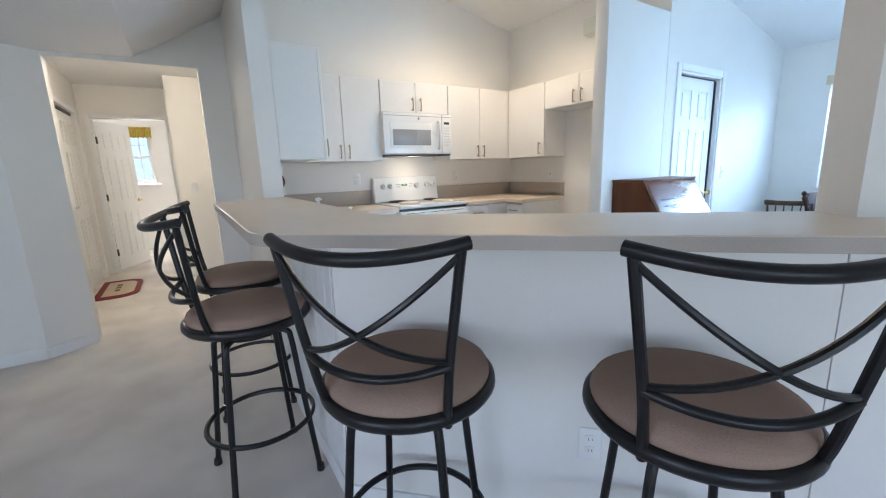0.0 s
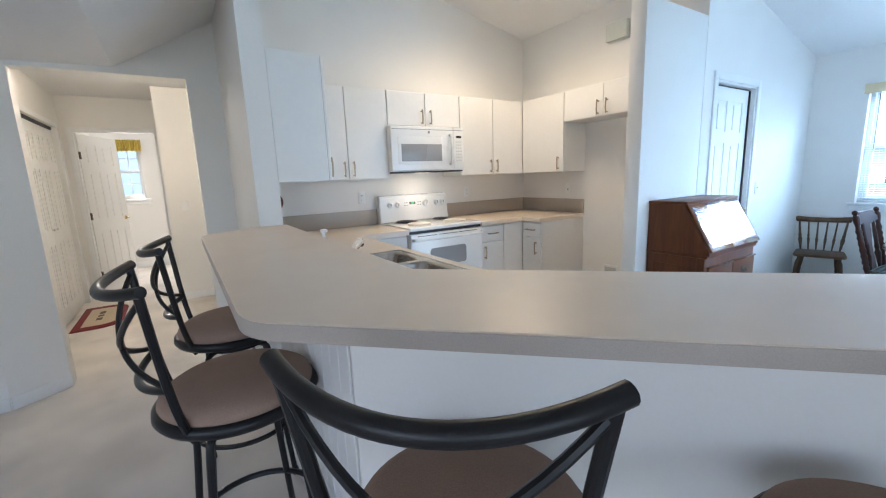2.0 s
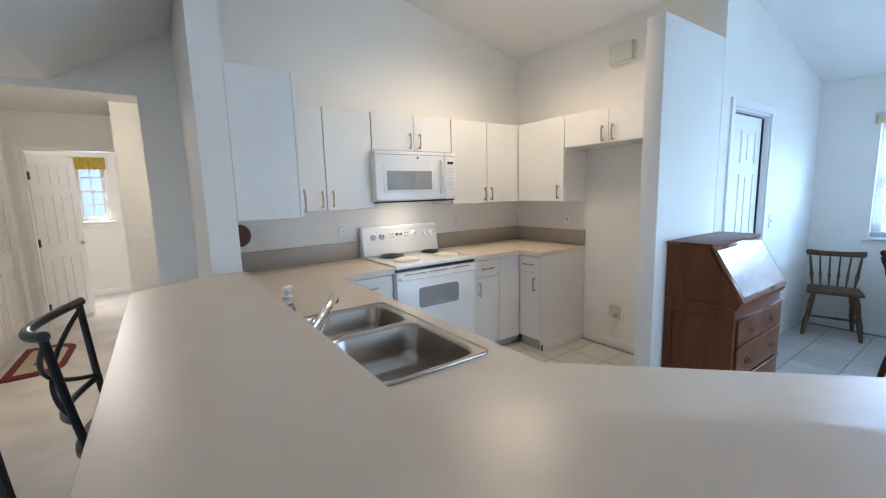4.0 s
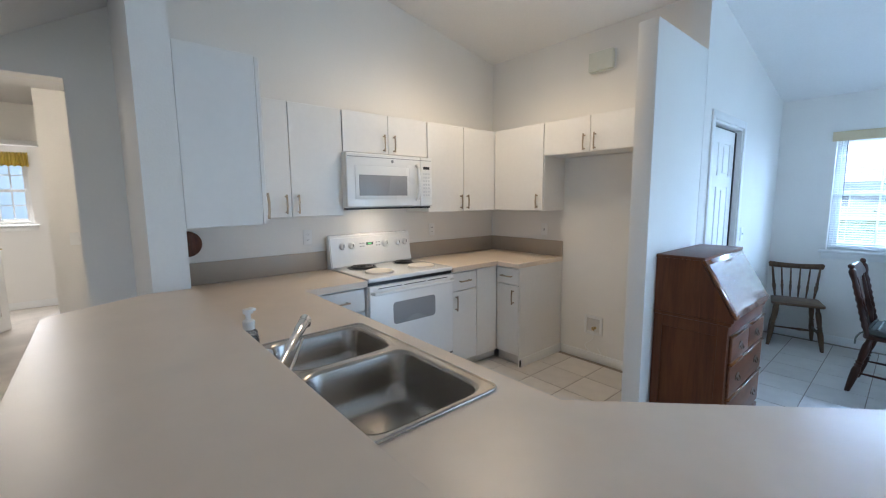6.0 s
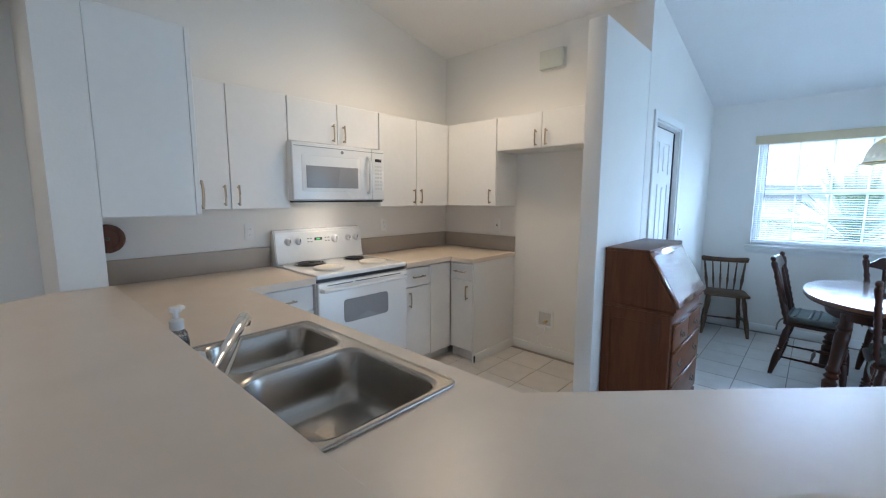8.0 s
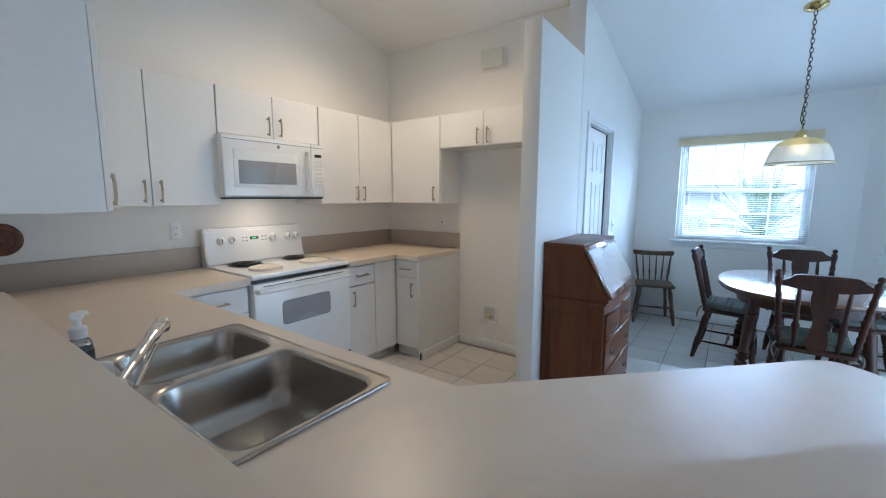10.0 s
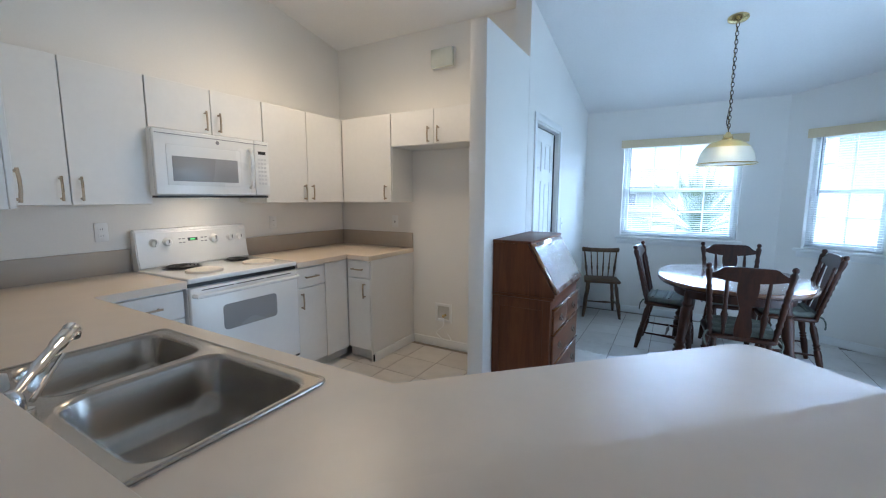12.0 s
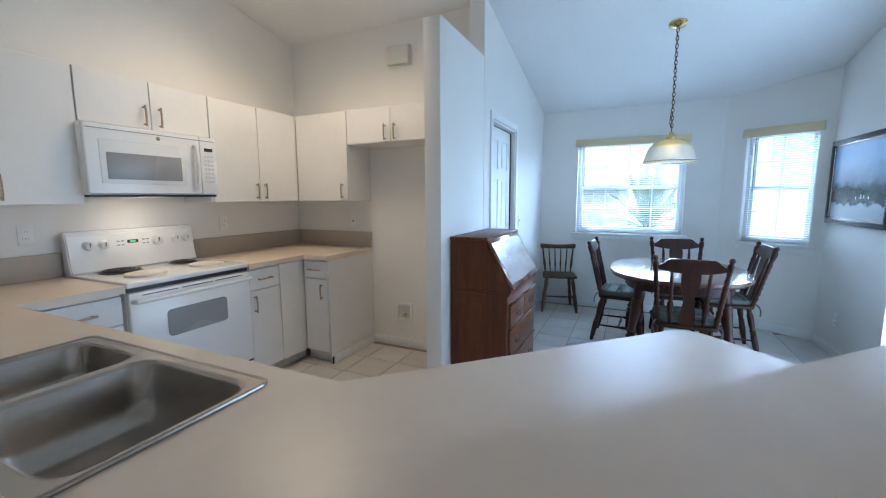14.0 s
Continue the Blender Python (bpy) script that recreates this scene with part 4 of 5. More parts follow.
window("window_dining", (5.95, 1.98), (5.95, 0.83), 0.93, 2.04, 4, "white double-hung dining window with grilles")
e_ = (BAY1 - BAY0) / BL
pa, pb = BAY0 + e_ * 0.20, BAY0 + e_ * 0.77
window("window_bay", pa, pb, 0.90, 2.03, 2, "narrow white double-hung bay window with grilles")
window("window_bathroom", (-0.51, 9.3), (-0.13, 9.3), 1.16, 2.09, 2, "bright white bathroom window", blinds=False)
vb = thing("valance_curtain", -0.32, 9.27, 1.94, 0, "yellow cloth valance over the bathroom window", "curtain")
bm = bmesh.new()
top = [bm.verts.new((-0.21 + 0.42 * i / 48, -0.02 + 0.012 * math.sin(i * 1.7), 0.18)) for i in range(49)]
bot = [bm.verts.new((-0.21 + 0.42 * i / 48, -0.03 + 0.022 * math.sin(i * 1.7), 0.0 + 0.008 * math.sin(i * 0.9))) for i in range(49)]
for i in range(48):
    bm.faces.new((top[i], top[i + 1], bot[i + 1], bot[i]))
bmesh.ops.solidify(bm, geom=list(bm.faces), thickness=0.003)
part("cloth", bm, M_YELLOW, vb)
part("rod", tube([(-0.23, -0.01, 0.172), (0.23, -0.01, 0.172)], 0.006, 8), M_TRIM, vb)

# skirting boards
for nm, bm in (("baseboard_pantry", box(4.68, 5.945, 2.398, 2.409, 0, 0.085, 0.003)), ("baseboard_window", box(5.938, 5.949, 0.495, 2.397, 0, 0.085, 0.003)),
               ("baseboard_fridge", box(3.787, 3.799, 2.532, 3.52, 0, 0.085, 0.003)), ("baseboard_picture", box(2.87, 5.47, -0.259, -0.248, 0, 0.085, 0.003)),
               ("baseboard_divider", box(2.93, 3.64, 2.398, 2.409, 0, 0.085, 0.003)), ("baseboard_divider_end", box(2.908, 2.919, 2.412, 2.518, 0, 0.085, 0.003)),
               ("baseboard_hall", box(-3.19, -0.742, 4.253, 4.264, 0, 0.085, 0.003)), ("baseboard_stub", box(0.465, 0.67, 4.438, 4.449, 0, 0.085, 0.003)),
               ("baseboard_jut", box(0.195, 0.57, 6.458, 6.469, 0, 0.085, 0.003)), ("baseboard_bath", box(-1.5, 1.05, 9.288, 9.299, 0, 0.1, 0.003)), ("baseboard_knee_side", box(0.618, 0.629, kc[1], 3.34, 0, 0.085, 0.003))):
    structure(nm, bm, M_TRIM, "white painted baseboard", "baseboard")


def along(name, p0, p1, t, z0, z1, label, mt):
    a, b = Vector(p0), Vector(p1)
    ob = structure(name, box(0, (b - a).length, -t, 0.0, z0, z1, 0.003), mt, label, "baseboard")
    ob.matrix_world = pose(a.x, a.y, 0, 0, 0, math.degrees(math.atan2((b - a).y, (b - a).x)))
    return ob


along("baseboard_bay", BAY0 + e_ * 0.01, BAY1 - e_ * 0.01, 0.011, 0, 0.085, "white painted baseboard", M_TRIM)
along("baseboard_knee", (Vector(kc) + Vector((0.003, -0.003))), un(1.9, 1.70), 0.011, 0, 0.085, "white painted baseboard", M_TRIM)
along("baseboard_angle", (-0.733, 4.2655), (-0.479, 4.4503), 0.011, 0, 0.085, "white painted baseboard", M_TRIM)

# beaded panel on the side of the bar
sp_ = thing("wainscot", 0, 0, 0, 0, "white beaded wainscot on the bar side", "wainscot")
for i in range(18):
    y0 = kc[1] + 0.01 + i * 0.085
    part("board", box(0.622, 0.629, y0, y0 + 0.081, 0.09, 1.035, 0.002, 1), M_TRIM, sp_)


# ---- wall fittings ----
def plate(name, m, label, kind="outlet"):
    """A wall plate in its own x-z plane facing -y."""
    ob = new(name)
    ob.matrix_world = m
    tagged(ob, label, "outlet" if kind == "outlet" else "light switch")
    part("plate", box(-0.035, 0.035, -0.006, -0.0005, -0.057, 0.057, 0.003), M_PLASTIC, ob)
    if kind == "outlet":
        for z in (-0.02, 0.02):
            s = part("socket", prism(rounded([(-0.016, -0.013), (0.016, -0.013), (0.016, 0.013), (-0.016, 0.013)], [0.008] * 4, 3), 0, 0.003), M_PLASTIC, ob)
            s.matrix_basis = pose(0, -0.0055, z, 90)
            for x in (-0.006, 0.005):
                part("slot", box(x, x + 0.002, -0.005, 0.004, 0.0028, 0.0034), M_BLACK, s)
    elif kind == "switch":
        part("toggle", box(-0.005, 0.005, -0.017, -0.006, -0.004, 0.010, 0.002), M_PLASTIC, ob)
    else:
        part("jack", box(-0.004, 0.004, -0.009, -0.006, -0.012, 0.006), M_BLACK, ob)
    return ob


plate("outlet", pose(1.74, 4.42, 1.175), "white duplex outlet on the wall above the counter")
plate("outlet", pose(2.95, 4.42, 1.17), "white duplex outlet on the wall above the counter")
plate("outlet", pose(3.80, 3.74, 1.16, 0, 0, -90), "white wall plate with a dark jack above the counter", "jack")
plate("light_switch", pose(4.80, 2.41, 1.13), "white toggle switch beside the pantry door", "switch")
plate("light_switch", pose(0.36, 6.47, 1.12), "white toggle switch on the hall wall", "switch")
plate("outlet", pose(5.10, -0.26, 0.32, 0, 0, 180), "white outlet on the dining wall")
ox, oy = un(0.045, 1.70)
plate("outlet", pose(ox, oy, 0.37, 0, 0, -45), "white duplex outlet on the knee wall")

ch = thing("doorbell_chime", 3.80, 3.20, 2.56, -90, "pale grey-green doorbell chime box high on the wall", "door chime")
M_CHIME = mat("chime_cover", (0.60, 0.62, 0.55), 0.5, vary=0.02)
part("cover", box(-0.105, 0.105, -0.055, -0.012, -0.075, 0.075, 0.008), M_CHIME, ch)
part("base", box(-0.11, 0.11, -0.0115, -0.0005, -0.08, 0.08, 0.002), M_PLASTIC, ch)
wb = thing("water_supply_box", 3.80, 3.20, 0.335, -90, "white recessed water supply box with a valve and line", "supply box")
for x0, x1, z0, z1 in ((-0.085, -0.06, -0.085, 0.085), (0.06, 0.085, -0.085, 0.085), (-0.06, 0.06, 0.06, 0.085), (-0.06, 0.06, -0.085, -0.06)):
    part("frame", box(x0, x1, -0.010, -0.0005, z0, z1, 0.002), M_PLASTIC, wb)
# no real hollow: the grey of this flat sheet paints the box's inner shade
part("recess", box(-0.06, 0.06, -0.002, -0.0006, -0.06, 0.06), M_GREYPAINT, wb, "flat grey sheet coloured as the shaded box interior")
part("valve", lathe([(0.011, 0), (0.011, 0.02), (0.006, 0.022), (0.006, 0.036), (0.015, 0.037), (0.015, 0.043), (0, 0.044)], 12, m=pose(0.02, -0.004, -0.02, 90)), M_BRASS, wb)
part("water_line", tube(smooth_path([(0.0, -0.012, -0.05), (0.005, -0.02, -0.12), (-0.06, -0.03, -0.19), (0.02, -0.05, -0.235), (0.09, -0.03, -0.24), (0.05, -0.02, -0.19)], 6), 0.004, 6), M_PLASTIC, wb, "thin white water line")
tv = thing("wooden_trivet", 0.955, 4.394, 1.185, 0, "round dark wooden trivet hung on the wall", "trivet")
part("disc", lathe([(0, -0.005), (0.075, -0.005), (0.082, 0.0), (0.082, 0.012), (0.076, 0.018), (0.055, 0.018), (0.052, 0.014), (0, 0.014)], 32, m=pose(0.0, 0.018, 0, 90)), M_WOODDISC, tv)
part("hook", lathe([(0, 0.0), (0.012, 0.0), (0.010, 0.006), (0, 0.007)], 12, m=pose(0, 0.003, 0, 90)), M_BRONZE, tv)

# ---- lamps ----
kl = thing("ceiling_light", 2.84, 3.46, roof(2.84), 0, "round lit flush ceiling light of the kitchen", "ceiling light")
kl.matrix_world = pose(2.84, 3.46, roof(2.84) - 0.002, 0, math.degrees(math.atan(0.2)), 0)
part("base", lathe([(0.17, 0.0), (0.172, -0.022), (0.16, -0.026)], 32), M_TRIM, kl)
part("diffuser", lathe([(0.158, -0.024), (0.15, -0.05), (0.12, -0.068), (0.07, -0.080), (0, -0.085)], 32), M_DOME, kl, "glowing white glass dome")
kd = bpy.data.lights.new("kitchen_bulb", "SPOT")
kd.energy, kd.color, kd.shadow_soft_size, kd.spot_size, kd.spot_blend = 21.5, (1.0, 0.75, 0.45), 0.34, radians(172), 0.7
new("kitchen_bulb", kd).matrix_world = look((2.82, 3.46, roof(2.84) - 0.115), (2.45, 3.28, 0))
hd = area_lamp("hood_bulb", (2.256, 4.15, 1.380), (2.256, 4.20, 0.9), 0.12, 0.06, 0.36, (1.0, 0.80, 0.54))

hl = thing("hall_ceiling_light", 0.05, 5.15, 2.44, 0, "round lit flush ceiling light of the hall", "ceiling light")
part("base", lathe([(0.13, 0.0), (0.132, -0.02), (0.12, -0.024)], 28), M_TRIM, hl)
part("diffuser", lathe([(0.118, -0.022), (0.11, -0.05), (0.07, -0.08), (0, -0.09)], 28), M_DOME, hl, "glowing white glass dome")
hb = bpy.data.lights.new("hall_bulb", "POINT")
hb.energy, hb.color, hb.shadow_soft_size = 4.8, (1.0, 0.84, 0.62), 0.08
new("hall_bulb", hb).matrix_world = pose(0.05, 5.15, 2.26)

pl = thing("pendant_lamp", 4.46, 1.10, 0, 0, "brass chain pendant lamp with a ribbed amber glass shade", "pendant lamp")
zc = roof(4.46)
cn = part("canopy", lathe([(0.068, 0.0), (0.066, -0.010), (0.050, -0.020), (0.020, -0.030), (0.008, -0.034), (0, -0.035)], 24), M_BRASS, pl)
cn.matrix_basis = pose(0, 0, zc - 0.001, 0, math.degrees(math.atan(0.2)), 0)
bm = bmesh.new()
z, k = zc - 0.034, 0
while z > 1.93:
    flat = k % 2
    pts = []
    for q in range(12):
        a = 2 * math.pi * q / 12
        rx, rz = 0.0095 * math.cos(a), 0.019 * math.sin(a)
        pts.append((rx if flat else 0, 0 if flat else rx, z - 0.016 + rz))
    tube(pts, 0.0029, 5, bm, closed=True)
    z -= 0.030
    k += 1
part("chain", bm, M_BRONZE, pl, "dark linked chain")
part("loose_chain", tube(smooth_path([(0.004, 0.0, 2.10), (0.022, 0.010, 2.02), (0.016, 0.014, 1.95), (0.0, 0.004, 1.92)], 6), 0.0035, 6), M_BRONZE, pl)
part("cord", tube([(0, 0.006, zc - 0.03), (0.003, 0.006, 2.2), (0, 0.004, 1.90)], 0.0022, 6), M_BRASS, pl)
part("ring", tube([(0.022 * math.cos(2 * math.pi * q / 16), 0, 1.905 + 0.022 * math.sin(2 * math.pi * q / 16)) for q in range(16)], 0.003, 6, closed=True), M_BRONZE, pl)
part("finial", lathe([(0, 1.885), (0.012, 1.882), (0.018, 1.870), (0.032, 1.855), (0.036, 1.835), (0.034, 1.825)], 20), M_BRASS, pl)


def ribbed(prof, seg=64):
    """A ribbed glass band: (radius, height) pairs, out one side and back the other."""
    bm = bmesh.new()
    rings = []
    for r_, z_ in prof:
        rings.append([bm.verts.new(((r_ + 0.0016 * (kk % 2)) * math.cos(2 * math.pi * kk / seg), (r_ + 0.0016 * (kk % 2)) * math.sin(2 * math.pi * kk / seg), z_)) for kk in range(seg)])
    for a, b in zip(rings, rings[1:] + rings[:1]):
        for kk in range(seg):
            bm.faces.new((a[kk], a[(kk + 1) % seg], b[(kk + 1) % seg], b[kk]))
    return bm


part("shade_top", ribbed([(0.034, 1.826), (0.080, 1.817), (0.120, 1.795), (0.1495, 1.7655), (0.145, 1.7625), (0.116, 1.791), (0.077, 1.812), (0.034, 1.821)]), M_SHADETOP, pl, "amber tinted glass crown")
part("shade", ribbed([(0.150, 1.765), (0.170, 1.728), (0.181, 1.690), (0.186, 1.660), (0.204, 1.640), (0.202, 1.636), (0.182, 1.655), (0.176, 1.690), (0.165, 1.726), (0.1455, 1.761)]), M_SHADE, pl, "ribbed white glass bowl")
part("shade_rim", tube([(0.196 * math.cos(2 * math.pi * q / 40), 0.196 * math.sin(2 * math.pi * q / 40), 1.646) for q in range(40)], 0.006, 6, closed=True), M_BRASS, pl, "thin brass rim")
part("bulb", lathe([(0.012, 1.815), (0.014, 1.79), (0.028, 1.76), (0.030, 1.74), (0.020, 1.718), (0, 1.712)], 16), glow("bulb_glow", (1.0, 0.82, 0.5), 1.5), pl, "lit frosted bulb")


# ---- bar stools ----
def bar_stool():
    """A swivel stool facing +y, seat centre on its own axis."""
    st = thing("bar_stool", 0, 0, 0, 0, "black tubular steel bar stool with a brown suede seat", "bar stool", "stools at the breakfast bar")
    part("cushion", lathe([(0, 0.772), (0.11, 0.770), (0.185, 0.761), (0.213, 0.743), (0.219, 0.726), (0.215, 0.714), (0, 0.714)], 48), M_SUEDE, st, "brown microsuede round cushion", 60)
    part("seat_ring", lathe([(0.211, 0.716), (0.223, 0.719), (0.233, 0.712), (0.235, 0.696), (0.228, 0.684), (0.20, 0.678), (0.15, 0.678), (0.15, 0.708)], 48), M_IRON, st, "", 50)
    part("swivel", lathe([(0.10, 0.677), (0.10, 0.650), (0.13, 0.648), (0.13, 0.636), (0, 0.636)], 24), M_IRON, st)
    for a in (45, 135, 225, 315):
        c, s = math.cos(radians(a)), math.sin(radians(a))
        path = smooth_path([(0.10 * c, 0.10 * s, 0.640), (0.150 * c, 0.150 * s, 0.636), (0.168 * c, 0.168 * s, 0.600), (0.190 * c, 0.190 * s, 0.40), (0.235 * c, 0.235 * s, 0.012)], 5)
        lg = part("leg", tube(path, 0.0115, 10), M_IRON, st)
        part("foot_cap", lathe([(0, 0), (0.016, 0.0), (0.017, 0.004), (0.016, 0.026), (0.0128, 0.03)], 12, m=pose(0.2365 * c, 0.2365 * s, 0)), M_BLACK, lg, "black rubber foot")
    part("foot_ring", tube([(0.207 * math.cos(2 * math.pi * q / 40), 0.207 * math.sin(2 * math.pi * q / 40), 0.248) for q in range(40)], 0.0105, 8, closed=True), M_IRON, st)
    for sx in (-1, 1):
        p = smooth_path([(sx * 0.150, -0.150, 0.676), (sx * 0.158, -0.172, 0.74), (sx * 0.172, -0.192, 0.86), (sx * 0.208, -0.218, 1.105)], 5)
        part("back_post", tube(p, 0.0110, 10), M_IRON, st)

    def arc(z, xw, y0, sag, r, name, ends=0.0):
        pts = [(xw * t, y0 - sag * (1 - t * t), z - ends * (1 - t * t)) for t in [q / 10 - 1 for q in range(21)]]
        return part(name, tube(pts, r, 12), M_IRON, st)
    arc(1.114, 0.222, -0.212, 0.082, 0.0145, "top_rail", 0.022)
    arc(0.845, 0.172, -0.190, 0.055, 0.0105, "lower_rail", 0.02)
    for sx in (-1, 1):
        p = []
        for q in range(17):
            t = q / 16
            x = sx * (0.205 - 0.377 * t)
            b = 1 - (2 * t - 1) ** 2
            p.append((x, -0.216 + 0.026 * t - 0.064 * b, 1.090 - 0.237 * t - 0.034 * b))
        part("cross_bar", tube(p, 0.0076, 8), M_IRON, st)
    return st


x_, y_ = un(-0.467, 1.443)
stool = bar_stool()
stool.matrix_world = pose(x_, y_, 0, 0, 0, -48)
x_, y_ = un(0.216, 1.409)
copy_thing(stool, pose(x_, y_, 0, 0, 0, -41.5))
copy_thing(stool, pose(0.395, 2.172, 0, 0, 0, -83.5))
copy_thing(stool, pose(0.447, 2.81, 0, 0, 0, -93))


# ---- drop-front desk ----
dk = thing("secretary_desk", 3.05, 2.407, 0, 0, "brown wooden drop-front desk against the partition", "desk")
W = 0.72
part("lower_case", box(0.004, W - 0.004, -0.385, -0.003, 0.085, 0.765, 0.004), M_DESK, dk)
for y0, y1, z0, z1 in ((-0.383, -0.335, 0.10, 0.764), (-0.052, -0.004, 0.10, 0.764), (-0.335, -0.052, 0.70, 0.764), (-0.335, -0.052, 0.10, 0.16)):
    part("side_frame", box(-0.004, 0.0039, y0, y1, z0, z1, 0.002, 1), M_DESK, dk)
part("waist_moulding", box(-0.008, W + 0.008, -0.398, -0.002, 0.765, 0.785, 0.006, 3), M_DESK, dk)
bm = side_prism([(-0.002, 0.785), (-0.405, 0.785), (-0.405, 0.805), (-0.232, 1.105), (-0.002, 1.105)], 0.0, W)
part("upper_case", bm, M_DESK, dk, "", None)
part("top", box(-0.010, W + 0.010, -0.255, -0.001, 1.105, 1.124, 0.005, 3), M_DESK, dk)
ang = math.degrees(math.atan2(0.30, 0.173))
lid = part("drop_lid", box(0.004, W - 0.004, 0.0, 0.345, 0.0, 0.016, 0.004), M_DESKX, dk, "glossy slanted writing lid")
lid.matrix_basis = pose(0, -0.409, 0.803, ang)
part("lid_border", box(0.03, W - 0.03, 0.03, 0.315, 0.016, 0.0175, 0.001, 1), M_DESKX, lid)
part("lid_pull", tube([(W / 2 - 0.03, 0.305, 0.018), (W / 2 - 0.02, 0.298, 0.030), (W / 2 + 0.02, 0.298, 0.030), (W / 2 + 0.03, 0.305, 0.018)], 0.003, 6), M_BRONZE, lid)
rows = [(0.555, 0.700, 2), (0.355, 0.540, 1), (0.130, 0.340, 1)]
for z0, z1, n in rows:
    for i in range(n):
        x0 = 0.018 + (W - 0.036) * i / n
        x1 = 0.018 + (W - 0.036) * (i + 1) / n
        d = part("drawer", box(x0 + 0.004, x1 - 0.004, -0.402, -0.386, z0, z1, 0.006, 3), M_DESKD, dk)
        part("lip", box(x0 + 0.001, x1 - 0.001, -0.410, -0.386, z1 + 0.0005, z1 + 0.010, 0.003), M_DESKX, d, "polished moulded top edge")
        for px in ([(x0 + x1) / 2] if n == 2 else [x0 + 0.15, x1 - 0.15]):
            zc_ = (z0 + z1) / 2
            pt = part("pull", prism(rounded([(-0.035, -0.018), (0.035, -0.018), (0.035, 0.012), (0, 0.022), (-0.035, 0.012)], [0.008] * 5, 3), 0, 0.003), M_BRONZE, d, "dark brass bail pull")
            pt.matrix_basis = pose(px, -0.402, zc_, 90)
            part("bail", tube(smooth_path([(-0.024, 0.0, 0.004), (-0.02, -0.018, 0.012), (0.02, -0.018, 0.012), (0.024, 0.0, 0.004)], 4), 0.0032, 6), M_BRONZE, pt)
part("base_moulding", box(-0.008, W + 0.008, -0.398, -0.002, 0.07, 0.10, 0.006, 3), M_DESK, dk)
for x in (0.0, W - 0.09):
    for y in (-0.39, -0.09):
        part("foot", box(x, x + 0.09, y, y + 0.085, 0.0, 0.07, 0.006), M_DESK, dk)


# ---- dining set ----
def turned(p0, p1, r, rings=(), base=None, seg=12):
    """A turned bar from p0 to p1; rings are (part of the way, factor of the radius)."""
    L_ = (Vector(p1) - Vector(p0)).length
    prof = [(0, 0)] + [(r * f, L_ * t) for t, f in rings] + [(0, L_)]
    return lathe(prof, seg, m=upright(p0, p1))


LEG = [(0, .62), (.06, .72), (.25, 1.0), (.40, 1.1), (.46, 1.0), (.48, .72), (.50, 1.1), (.53, .72), (.56, 1.1), (.58, .75), (.70, 1.02), (.86, 1.05), (.92, .75), (1, .8)]
SPOOL = [(0, .9)] + [(t / 22, 1.12 if t % 2 else .82) for t in range(2, 17)] + [(.76, .8), (.84, 1.15), (.90, 1.2), (.93, .65), (.955, 1.05), (.985, .9), (1, .3)]
SPIN = [(0, .6), (.2, .85), (.38, 1.35), (.45, .8), (.5, 1.1), (.56, .8), (.8, .8), (1, .55)]


